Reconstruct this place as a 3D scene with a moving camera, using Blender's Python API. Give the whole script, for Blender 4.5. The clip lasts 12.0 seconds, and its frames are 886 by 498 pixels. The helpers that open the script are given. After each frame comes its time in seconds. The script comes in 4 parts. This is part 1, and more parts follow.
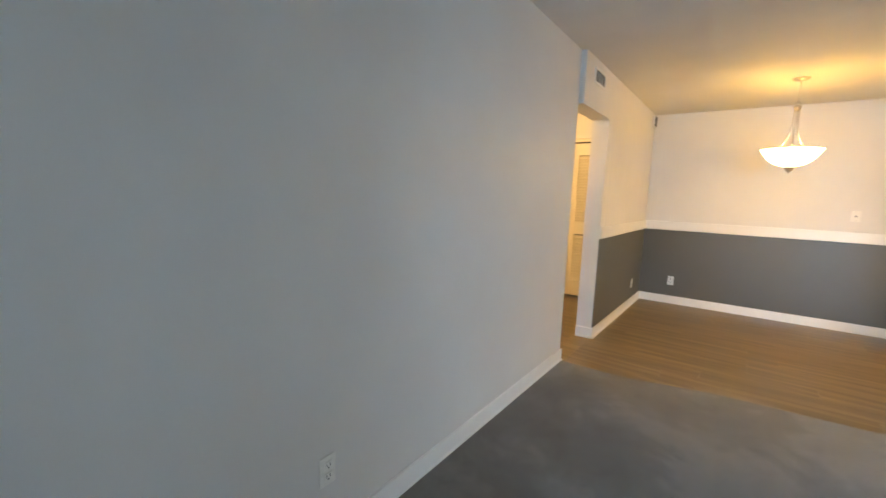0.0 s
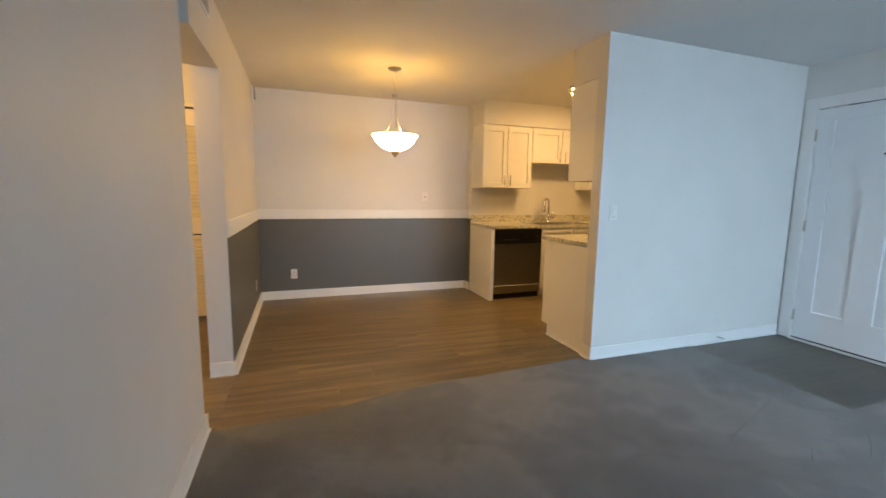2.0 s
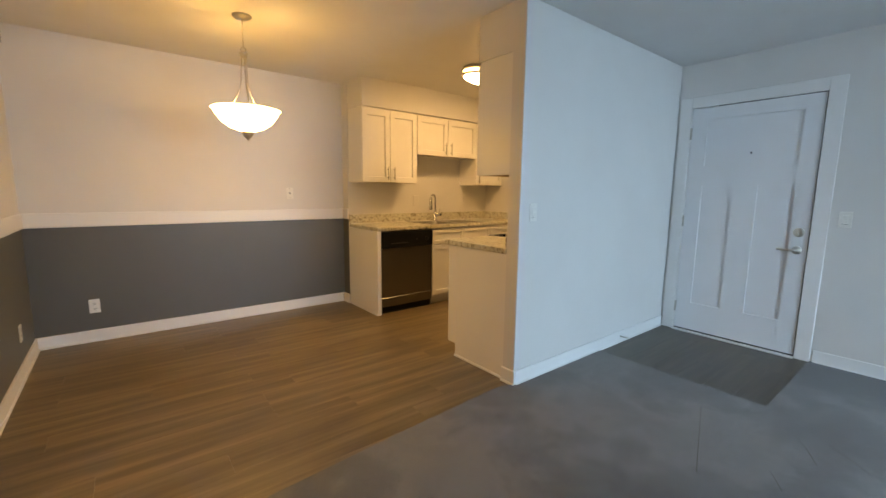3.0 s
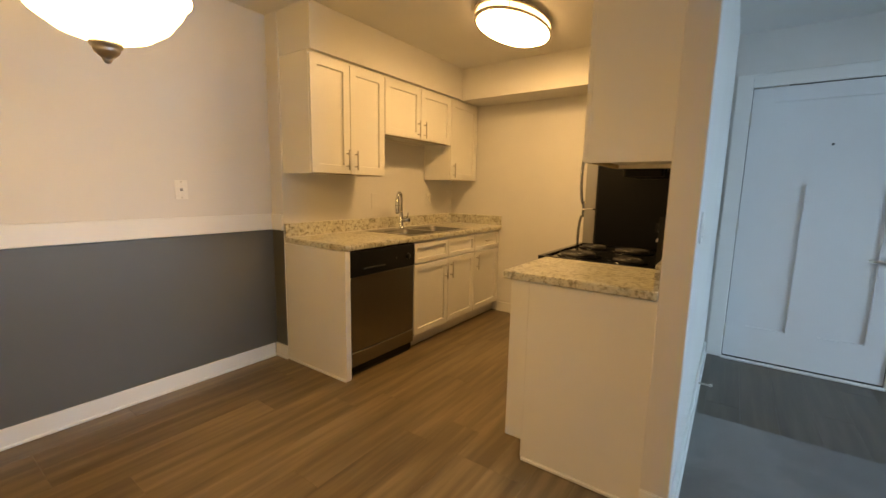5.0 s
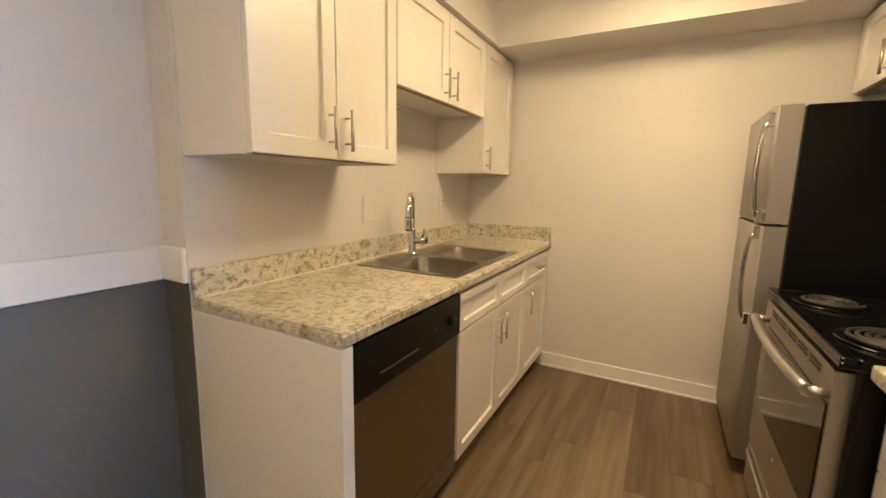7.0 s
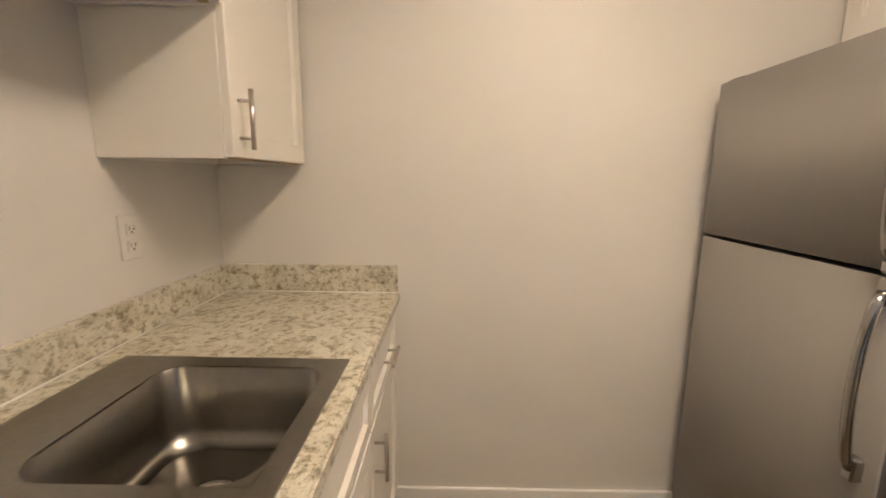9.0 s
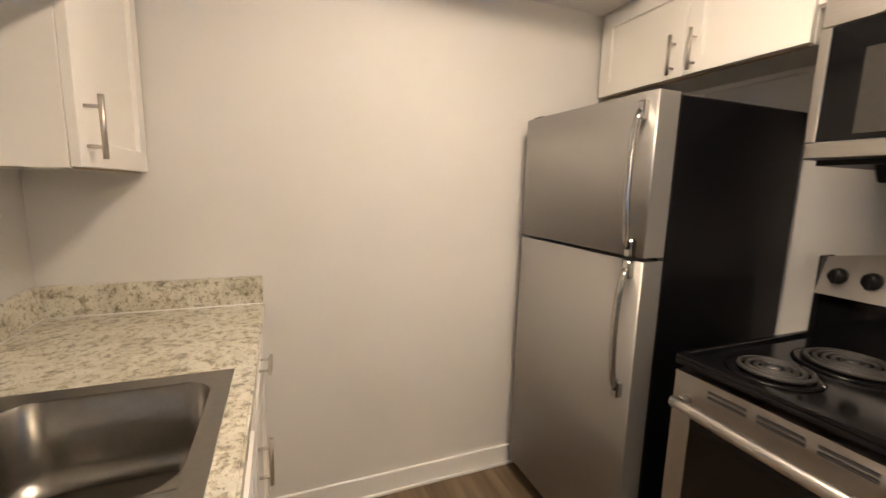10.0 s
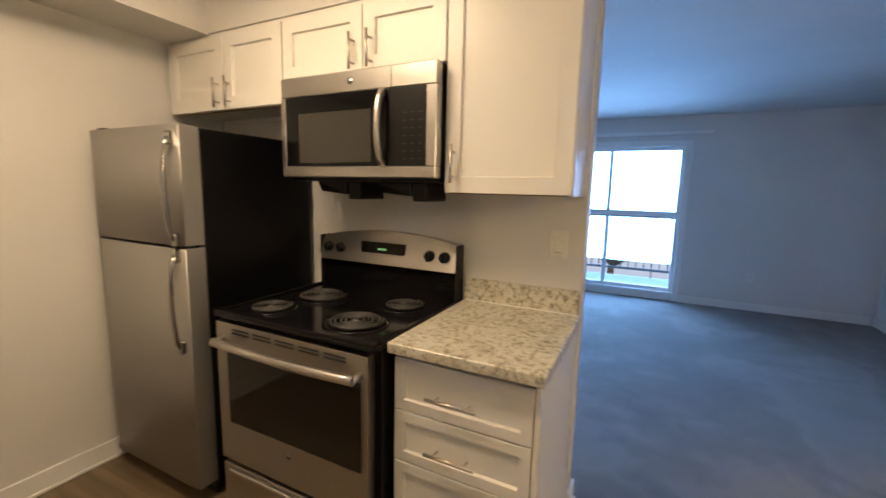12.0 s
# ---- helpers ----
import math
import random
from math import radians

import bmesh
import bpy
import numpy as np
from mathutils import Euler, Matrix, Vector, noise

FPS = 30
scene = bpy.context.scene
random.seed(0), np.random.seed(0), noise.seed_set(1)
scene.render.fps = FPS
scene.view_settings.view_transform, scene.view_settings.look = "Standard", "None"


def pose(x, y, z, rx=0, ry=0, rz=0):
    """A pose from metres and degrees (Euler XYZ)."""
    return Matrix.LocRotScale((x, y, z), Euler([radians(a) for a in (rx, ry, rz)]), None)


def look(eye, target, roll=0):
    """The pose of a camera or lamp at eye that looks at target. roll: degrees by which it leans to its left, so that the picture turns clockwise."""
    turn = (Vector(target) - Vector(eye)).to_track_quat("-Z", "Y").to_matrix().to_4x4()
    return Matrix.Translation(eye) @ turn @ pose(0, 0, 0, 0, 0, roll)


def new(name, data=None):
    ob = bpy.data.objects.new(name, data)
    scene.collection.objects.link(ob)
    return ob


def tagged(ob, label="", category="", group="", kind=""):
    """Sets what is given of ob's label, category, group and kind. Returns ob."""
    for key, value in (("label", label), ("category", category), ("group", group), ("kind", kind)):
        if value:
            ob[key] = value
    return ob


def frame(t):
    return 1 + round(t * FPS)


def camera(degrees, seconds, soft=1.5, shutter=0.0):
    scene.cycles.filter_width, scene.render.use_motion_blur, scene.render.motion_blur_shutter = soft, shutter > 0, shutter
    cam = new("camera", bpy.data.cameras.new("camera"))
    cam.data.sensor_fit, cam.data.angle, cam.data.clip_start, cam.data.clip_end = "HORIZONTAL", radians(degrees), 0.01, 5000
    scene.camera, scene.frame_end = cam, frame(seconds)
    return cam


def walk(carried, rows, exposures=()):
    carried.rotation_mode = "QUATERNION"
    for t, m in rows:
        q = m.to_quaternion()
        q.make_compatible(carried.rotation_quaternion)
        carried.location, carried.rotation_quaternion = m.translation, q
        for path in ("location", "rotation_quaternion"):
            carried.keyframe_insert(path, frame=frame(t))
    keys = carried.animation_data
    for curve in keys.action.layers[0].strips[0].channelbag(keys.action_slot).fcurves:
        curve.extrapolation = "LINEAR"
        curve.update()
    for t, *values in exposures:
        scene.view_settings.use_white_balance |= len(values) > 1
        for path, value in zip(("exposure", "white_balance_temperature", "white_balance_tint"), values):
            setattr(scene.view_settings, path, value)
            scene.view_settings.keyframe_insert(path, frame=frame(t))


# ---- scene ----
cam = camera(94.6, 12.0, 1.5, 0.2)
PATH = [
    (0, (1.066, 1.094, 1.337), (-0.104, 2.693, 1.068), 2.0),
    (0.5, (0.904, 1.152, 1.267), (0.187, 3.004, 1.032), 1.4),
    (1, (0.595, 1.368, 1.255), (0.402, 3.344, 1.017), 1.5),
    (1.5, (0.431, 1.637, 1.253), (0.699, 3.604, 1.015), 1.2),
    (2, (0.461, 1.978, 1.263), (1.114, 3.85, 1.005), 0.8),
    (2.5, (0.524, 2.379, 1.254), (1.52, 4.093, 0.989), 0.7),
    (3, (0.587, 2.765, 1.281), (1.817, 4.318, 1.004), 0.7),
    (5, (0.885, 4.401, 1.28), (2.499, 5.546, 0.991), 1.1),
    (5.5, (1.023, 4.806, 1.286), (2.686, 5.874, 0.981), 1.3),
    (6, (1.25, 5.164, 1.282), (2.946, 6.179, 0.975), 1.2),
    (6.5, (1.537, 5.441, 1.289), (3.25, 6.427, 0.979), 1.1),
    (8.5, (2.968, 6.178, 1.305), (4.899, 6.59, 0.987), 0.6),
    (9, (3.261, 6.201, 1.331), (5.232, 6.225, 0.991), 0.6),
    (9.5, (3.293, 6.245, 1.342), (5.225, 5.846, 1.018), 1.2),
    (10, (3.123, 6.312, 1.353), (4.96, 5.581, 1.053), 1.5),
    (10.5, (2.931, 6.338, 1.381), (4.648, 5.354, 1.094), 1.6),
    (11, (2.73, 6.368, 1.391), (4.285, 5.146, 1.096), 1.6),
    (11.5, (2.534, 6.331, 1.398), (3.849, 4.852, 1.11), 1.5),
    (12, (2.365, 6.318, 1.405), (3.244, 4.544, 1.125), 1.4),
]
EXPOSURES = [(0.0, 0.32, 9000, 13.5), (1.5, 0.0, 9300, 15.5), (2.5, -0.24, 9600, 17.5), (5.0, -0.3, 9500, 15.5), (5.5, -0.24, 7900, 14), (6.0, -0.04, 6400, 13), (6.5, 0.1, 6300, 12.5), (8.5, -0.05, 5100, 17.5), (9.5, 0.08, 5050, 18), (10.5, 0.27, 4800, 18), (11.5, -0.08, 4750, 17.5), (12.0, -0.18, 5600, 15.5)]
walk(cam, [(t, look(eye, target, roll)) for t, eye, target, roll in PATH], EXPOSURES)

# ---- light ----
world = bpy.data.worlds.new("sky")
scene.world = world
world.use_nodes = True
wn = world.node_tree
sky = wn.nodes.new("ShaderNodeTexSky")
sky.sky_type, sky.sun_disc = "NISHITA", False
sky.sun_elevation, sky.sun_rotation = radians(40), radians(140)
wn.links.new(sky.outputs["Color"], wn.nodes["Background"].inputs["Color"])
wn.nodes["Background"].inputs["Strength"].default_value = 0.15
SUN_POWER, WINDOW_POWER, PENDANT_POWER, KITCHEN_GLOW, HALL_POWER = 5.0, 500.0, 19.0, 42.0, 44.0
WARM = (1.0, 0.67, 0.23)


def lamp(name, kind, power, color, m, **settings):
    data = bpy.data.lights.new(name, kind)
    data.energy, data.color = power, color
    ob = new(name, data)
    ob.matrix_world = m
    return ob


sun = lamp("sun", "SUN", SUN_POWER, (1.0, 0.95, 0.88), look((4, 10, 12), (0, 0, 0)))
sun.data.angle = radians(0.5)
day = lamp("window_daylight", "AREA", WINDOW_POWER, (0.295, 0.59, 1.0), look((2.5, -1.95, 1.70), (2.6, 3, 1.50)))
day.data.shape, day.data.size, day.data.size_y = "RECTANGLE", 3.4, 3.0
bulb = lamp("pendant_bulb", "POINT", PENDANT_POWER, WARM, pose(1.335, 5.925, 1.80))
bulb.data.shadow_soft_size = 0.025
hall_bulb = lamp("hall_bulb", "POINT", HALL_POWER, (1.0, 0.70, 0.36), pose(-0.9, 4.9, 2.2))
hall_bulb.data.shadow_soft_size = 0.1


# ---- materials ----
def nodes_of(name, rough=0.5, metal=0.0):
    m = bpy.data.materials.new(name)
    m.use_nodes = True
    b = m.node_tree.nodes["Principled BSDF"]
    b.inputs["Roughness"].default_value, b.inputs["Metallic"].default_value = rough, metal
    return m, m.node_tree, b


def node(nt, kind, **values):
    n = nt.nodes.new(kind)
    for k, v in values.items():
        n.inputs[k.replace("_", " ")].default_value = v
    return n


def coords(nt, scale=(1, 1, 1)):
    tc, mp = nt.nodes.new("ShaderNodeTexCoord"), nt.nodes.new("ShaderNodeMapping")
    mp.inputs["Scale"].default_value = scale
    nt.links.new(tc.outputs["Object"], mp.inputs["Vector"])
    return mp.outputs["Vector"]


def ramp(nt, source, stops):
    r = nt.nodes.new("ShaderNodeValToRGB")
    e = r.color_ramp.elements
    while len(e) < len(stops):
        e.new(0.5)
    for n, (at, c) in enumerate(stops):
        e[n].position, e[n].color = at, (*c, 1)
    nt.links.new(source, r.inputs["Fac"])
    return r.outputs["Color"]


def mixed(nt, fac, a, b, how="MIX"):
    n = nt.nodes.new("ShaderNodeMix")
    n.data_type, n.blend_type = "RGBA", how
    for key, v in ((0, fac), (6, a), (7, b)):
        if isinstance(v, (int, float)):
            n.inputs[key].default_value = v
        elif isinstance(v, tuple):
            n.inputs[key].default_value = (*v, 1)
        else:
            nt.links.new(v, n.inputs[key])
    return n.outputs[2]


def bump(nt, b, height, strength, distance=0.01):
    n = node(nt, "ShaderNodeBump", Strength=strength, Distance=distance)
    nt.links.new(height, n.inputs["Height"])
    nt.links.new(n.outputs["Normal"], b.inputs["Normal"])


def tex(nt, vector, scale, detail=4.0, rough=0.55):
    n = node(nt, "ShaderNodeTexNoise", Scale=scale, Detail=detail, Roughness=rough)
    nt.links.new(vector, n.inputs["Vector"])
    return n.outputs["Fac"]


def paint(name, color, rough=0.55, vary=0.06, grain=220.0, relief=0.12):
    """A painted surface: faint roller stipple and broad unevenness."""
    m, nt, b = nodes_of(name, rough)
    v = coords(nt)
    broad = ramp(nt, tex(nt, v, 1.7, 3), [(0.3, tuple(c * (1 - vary) for c in color)), (0.7, color)])
    nt.links.new(broad, b.inputs["Base Color"])
    fine = tex(nt, v, grain, 2)
    bump(nt, b, fine, relief, 0.002)
    return m


def steel(name, color=(0.55, 0.53, 0.50), rough=0.32, along=(2, 2, 300), metal=1.0):
    m, nt, b = nodes_of(name, rough, metal)
    v = coords(nt, along)
    f = tex(nt, v, 1.0, 3)
    nt.links.new(ramp(nt, f, [(0.3, tuple(c * 0.95 for c in color)), (0.7, color)]), b.inputs["Base Color"])
    r = node(nt, "ShaderNodeMapRange", To_Min=rough - 0.03, To_Max=rough + 0.05)
    nt.links.new(f, r.inputs["Value"])
    nt.links.new(r.outputs["Result"], b.inputs["Roughness"])
    bump(nt, b, f, 0.02, 0.0006)
    return m


def plain(name, color, rough=0.4, metal=0.0, coat=0.0, gloss=0.5, vary=0.05):
    m, nt, b = nodes_of(name, rough, metal)
    v = coords(nt)
    f = tex(nt, v, 60.0, 3)
    nt.links.new(ramp(nt, f, [(0.3, tuple(c * 0.9 for c in color)), (0.7, color)]), b.inputs["Base Color"])
    r = node(nt, "ShaderNodeMapRange", To_Min=max(rough - vary, 0.02), To_Max=rough + vary)
    nt.links.new(tex(nt, v, 9.0, 3), r.inputs["Value"])
    nt.links.new(r.outputs["Result"], b.inputs["Roughness"])
    b.inputs["Coat Weight"].default_value = coat
    b.inputs["Specular IOR Level"].default_value = gloss
    return m


def glowing(name, color, strength):
    m, nt, b = nodes_of(name, 0.35)
    b.inputs["Base Color"].default_value = (0.85, 0.8, 0.7, 1)
    b.inputs["Emission Color"].default_value = (*color, 1)
    b.inputs["Emission Strength"].default_value = strength
    return m


def granite():
    m, nt, b = nodes_of("speckled_laminate", 0.28)
    v = coords(nt)
    warp = mixed(nt, 0.06, v, node_color(nt, v, 6.0))
    base = ramp(nt, tex(nt, warp, 11.0, 6, 0.65), [(0.3, (0.35, 0.32, 0.235)), (0.43, (0.53, 0.50, 0.40)), (0.58, (0.65, 0.625, 0.525)), (0.75, (0.46, 0.445, 0.375))])
    veins = ramp(nt, tex(nt, warp, 44.0, 5, 0.7), [(0.35, (0.16, 0.13, 0.09)), (0.43, (0.58, 0.53, 0.43)), (0.5, (1, 1, 1)), (1.0, (1, 1, 1))])
    specks = ramp(nt, tex(nt, v, 140.0, 3, 0.6), [(0.33, (0.12, 0.11, 0.10)), (0.42, (1, 1, 1)), (1.0, (1, 1, 1))])
    c = mixed(nt, 0.7, base, veins, "MULTIPLY")
    c = mixed(nt, 0.6, c, specks, "MULTIPLY")
    nt.links.new(c, b.inputs["Base Color"])
    return m


def node_color(nt, v, scale):
    n = node(nt, "ShaderNodeTexNoise", Scale=scale, Detail=3.0)
    nt.links.new(v, n.inputs["Vector"])
    return n.outputs["Color"]


def plank_wood(name, tint):
    m, nt, b = nodes_of(name, 0.38)
    v = coords(nt, (0.42, 6.0, 1.0))
    info = nt.nodes.new("ShaderNodeObjectInfo")
    shift = nt.nodes.new("ShaderNodeVectorMath")
    shift.operation = "MULTIPLY_ADD"
    nt.links.new(info.outputs["Random"], shift.inputs[0])
    shift.inputs[1].default_value = (40, 27, 13)
    nt.links.new(v, shift.inputs[2])
    grain = tex(nt, shift.outputs["Vector"], 3.0, 4, 0.5)
    c = ramp(nt, grain, [(0.33, (0.122, 0.084, 0.049)), (0.5, (0.185, 0.131, 0.079)), (0.67, (0.262, 0.192, 0.121))])
    fine = tex(nt, shift.outputs["Vector"], 30.0, 4, 0.7)
    c = mixed(nt, 0.22, c, ramp(nt, fine, [(0.3, (0.55, 0.5, 0.46)), (0.7, (1.1, 1.08, 1.05))]), "MULTIPLY")
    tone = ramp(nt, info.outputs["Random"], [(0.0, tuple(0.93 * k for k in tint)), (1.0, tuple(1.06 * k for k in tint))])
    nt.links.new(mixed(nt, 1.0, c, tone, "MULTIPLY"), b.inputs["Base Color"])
    r = node(nt, "ShaderNodeMapRange", To_Min=0.24, To_Max=0.42)
    nt.links.new(grain, r.inputs["Value"])
    nt.links.new(r.outputs["Result"], b.inputs["Roughness"])
    bump(nt, b, fine, 0.12, 0.002)
    return m


def carpet_pile():
    m, nt, b = nodes_of("grey_carpet", 0.95)
    v = coords(nt)
    swept = ramp(nt, tex(nt, mixed(nt, 0.25, v, node_color(nt, v, 1.6)), 1.5, 5, 0.6), [(0.40, (0.082, 0.081, 0.074)), (0.5, (0.111, 0.111, 0.102)), (0.55, (0.149, 0.148, 0.138)), (0.7, (0.117, 0.117, 0.109))])
    stain = ramp(nt, tex(nt, v, 4.3, 5, 0.65), [(0.30, (0.72, 0.70, 0.68)), (0.42, (1, 1, 1)), (1.0, (1, 1, 1))])
    fibre = tex(nt, v, 420.0, 2)
    c = mixed(nt, 0.6, swept, stain, "MULTIPLY")
    c = mixed(nt, 0.5, c, ramp(nt, fibre, [(0.3, (0.6, 0.6, 0.6)), (0.7, (1.2, 1.2, 1.2))]), "MULTIPLY")
    nt.links.new(c, b.inputs["Base Color"])
    b.inputs["Sheen Weight"].default_value = 0.25
    bump(nt, b, fibre, 0.6, 0.004)
    return m


def clear_glass():
    m, nt, b = nodes_of("window_glass", 0.02)
    b.inputs["Transmission Weight"].default_value, b.inputs["IOR"].default_value = 1.0, 1.02
    b.inputs["Base Color"].default_value = (0.97, 0.98, 1, 1)
    return m


def ceiling_texture():
    m, nt, b = nodes_of("ceiling_paint", 0.8)
    v = coords(nt)
    nt.links.new(ramp(nt, tex(nt, v, 1.3, 3), [(0.3, (0.66, 0.65, 0.63)), (0.7, (0.72, 0.71, 0.69))]), b.inputs["Base Color"])
    bump(nt, b, tex(nt, v, 90.0, 4), 0.35, 0.006)
    return m


WALL = paint("off_white_wall_paint", (0.70, 0.68, 0.65), 0.5)
DADO = paint("slate_grey_wall_paint", (0.116, 0.118, 0.110), 0.42)
TRIM = paint("white_trim_paint", (0.80, 0.79, 0.77), 0.32, 0.04, 120.0, 0.05)
DOORPAINT = paint("white_door_paint", (0.76, 0.77, 0.78), 0.38, 0.04, 160.0, 0.08)
CABINET = paint("white_cabinet_paint", (0.78, 0.755, 0.70), 0.34, 0.04, 90.0, 0.04)
CEILING = ceiling_texture()
# second plank is the same wood, with shade and cool daylight in its tint
PLANK, SHADEDPLANK = plank_wood("vinyl_wood_plank", (0.88, 0.90, 0.87)), plank_wood("shaded_vinyl_plank", (0.42, 0.49, 0.57))
CARPET, COUNTER = carpet_pile(), granite()
UNDERLAY = plain("dark_underlay", (0.05, 0.035, 0.025), 0.8)
STEEL, STEEL_WIDE = steel("brushed_steel"), steel("brushed_steel_wide", (0.44, 0.42, 0.39), 0.42, (300, 300, 2))
STEEL_DARK = steel("smoky_steel", (0.27, 0.255, 0.22), 0.30, (300, 300, 2))
SINKSTEEL = plain("sink_steel", (0.30, 0.285, 0.26), 0.28, 1.0, vary=0.012)
FRIDGESTEEL = steel("stainless_look_fridge_finish", (0.34, 0.327, 0.308), 0.45, (300, 300, 2), 0.65)
NICKEL = plain("satin_nickel", (0.58, 0.54, 0.48), 0.34, 1.0)
HANDLESTEEL = plain("polished_handle_steel", (0.46, 0.45, 0.43), 0.17, 1.0)
CHROME = plain("chrome", (0.70, 0.70, 0.71), 0.11, 1.0, vary=0.02)
BLACK = plain("black_enamel", (0.005, 0.005, 0.006), 0.11, gloss=0.3)
BLACKSIDE = plain("textured_black_steel", (0.004, 0.004, 0.005), 0.34, gloss=0.16)
BLACKPLASTIC = plain("black_plastic", (0.006, 0.006, 0.006), 0.4, gloss=0.25)
GREYPLASTIC = plain("grey_plastic", (0.22, 0.22, 0.23), 0.4)
DARKGLASS = plain("dark_glass", (0.010, 0.009, 0.008), 0.08, gloss=0.4)
MESHGLASS = plain("meshed_microwave_glass", (0.045, 0.042, 0.036), 0.12)
COIL = plain("burner_coil", (0.05, 0.048, 0.046), 0.55, 0.4)
PLATE = plain("white_plastic", (0.80, 0.78, 0.73), 0.35)
SLOT = plain("dark_slot", (0.03, 0.03, 0.03), 0.6)
LOUVER = paint("cream_louver_paint", (0.78, 0.72, 0.60), 0.4, 0.05)
BARE = plain("bare_particle_board", (0.42, 0.30, 0.17), 0.8)
CONCRETE = plain("balcony_concrete", (0.33, 0.33, 0.33), 0.85)
RAILPAINT = plain("dark_rail_paint", (0.06, 0.065, 0.07), 0.5)
LEAF = plain("leaves", (0.10, 0.12, 0.06), 0.6)
BARK = plain("bark", (0.10, 0.075, 0.05), 0.9)
LAWN = plain("pale_paving", (0.45, 0.45, 0.43), 0.95)
GLASS = clear_glass()
BOWLGLASS = glowing("lit_alabaster_glass", (1.0, 0.675, 0.275), 33.0)
BOWLINNER = plain("milky_bowl_lining", (0.70, 0.62, 0.50), 0.4)
DRUMGLASS = glowing("lit_opal_glass", (1.0, 0.70, 0.36), KITCHEN_GLOW)
DRUMSIDE = glowing("lit_opal_rim", (1.0, 0.68, 0.35), KITCHEN_GLOW * 0.25)
GREENLED = glowing("green_digits", (0.1, 1.0, 0.2), 0.5)
PRINT = plain("pale_print", (0.06, 0.06, 0.06), 0.5)


# ---- building helpers ----
ORIGIN = {}


def box(bm, x0, x1, y0, y1, z0, z1, bevel=0.0, mat=0, segments=1):
    m = Matrix.Translation(((x0 + x1) / 2, (y0 + y1) / 2, (z0 + z1) / 2)) @ Matrix.Diagonal((x1 - x0, y1 - y0, z1 - z0, 1))
    made = bmesh.ops.create_cube(bm, size=1, matrix=m)["verts"]
    faces = {f for v in made for f in v.link_faces}
    for f in faces:
        f.material_index = mat
    if bevel:
        edges = list({e for v in made for e in v.link_edges})
        got = bmesh.ops.bevel(bm, geom=edges, offset=bevel, segments=segments, affect="EDGES", profile=0.5)
        for f in got["faces"]:
            f.material_index = mat
    return bm


def solid(*args, **kw):
    return box(bmesh.new(), *args, **kw)


def sweep(bm, points, r, segments=12, mat=0):
    """A round bar along points."""
    points = [Vector(p) for p in points]
    rings = []
    side = None
    for n, p in enumerate(points):
        way = (points[min(n + 1, len(points) - 1)] - points[max(n - 1, 0)]).normalized()
        if side is None:
            side = way.orthogonal().normalized()
        side = (side - way * side.dot(way)).normalized()
        up = way.cross(side)
        rings.append([bm.verts.new(p + r * (math.cos(a) * side + math.sin(a) * up)) for a in [2 * math.pi * k / segments for k in range(segments)]])
    for a, b in zip(rings, rings[1:]):
        for k in range(segments):
            f = bm.faces.new((a[k], a[(k + 1) % segments], b[(k + 1) % segments], b[k]))
            f.smooth, f.material_index = True, mat
    for ring in (rings[0][::-1], rings[-1]):
        bm.faces.new(ring).material_index = mat
    return bm


def lathe(bm, profile, centre, segments=48, axis="z", mat=0):
    """Turns rows of (radius, height) about an axis through centre."""
    c, rings = Vector(centre), []
    for r, h in profile:
        ring = []
        for k in range(segments):
            a = 2 * math.pi * k / segments
            p = {"z": (r * math.cos(a), r * math.sin(a), h), "y": (r * math.cos(a), h, -r * math.sin(a)), "x": (h, r * math.cos(a), r * math.sin(a))}[axis]
            ring.append(bm.verts.new(c + Vector(p)))
        rings.append(ring)
    for a, b in zip(rings, rings[1:]):
        for k in range(segments):
            f = bm.faces.new((a[k], a[(k + 1) % segments], b[(k + 1) % segments], b[k]))
            f.smooth, f.material_index = True, mat
    for ring, (r, h) in ((rings[0][::-1], profile[0]), (rings[-1], profile[-1])):
        if r > 1e-4:
            bm.faces.new(ring).material_index = mat
    bmesh.ops.recalc_face_normals(bm, faces=bm.faces)
    return bm


def mesh_object(name, bm, materials):
    me = bpy.data.meshes.new(name)
    bm.to_mesh(me)
    bm.free()
    for m in materials if isinstance(materials, (list, tuple)) else [materials]:
        me.materials.append(m)
    return new(name, me)


def structure(name, bm, materials, label, category):
    return tagged(mesh_object(name, bm, materials), label, category, kind="structure")


def thing(name, base, label, category, group=""):
    ob = tagged(new(name), label, category, group)
    ob.location = base
    ORIGIN[ob] = Vector(base)
    return ob


def part(name, bm, material, parent, label=""):
    """One mesh under a thing or a part; bm is in world metres."""
    base = ORIGIN[parent]
    bmesh.ops.translate(bm, verts=bm.verts, vec=-base)
    ob = mesh_object(name, bm, material)
    ob.parent = parent
    ORIGIN[ob] = base
    if label:
        tagged(ob, label)
    return ob


# ---- plan ----
WEST, EAST, NORTH, KNORTH, SOUTH, TOP = -0.008, 4.735, 7.165, 7.03, 0.10, 2.44
PART_S, PART_N, PART_X = 4.50, 4.605, 2.578     # partition between kitchen and living room
JOG = 2.607                                      # where the kitchen wall stands proud
WL = -0.048                                      # face of the living room's west wall
OPEN_S, OPEN_N, OPEN_H = 4.30, 5.03, 2.05        # opening to the hall
RAIL_B, RAIL_T = 0.965, 1.08
WIN_W, WIN_E, WIN_B, WIN_T = 1.98, 3.76, 0.12, 2.06
DOOR_S, DOOR_N, DOOR_H = 3.475, 4.375, 2.045

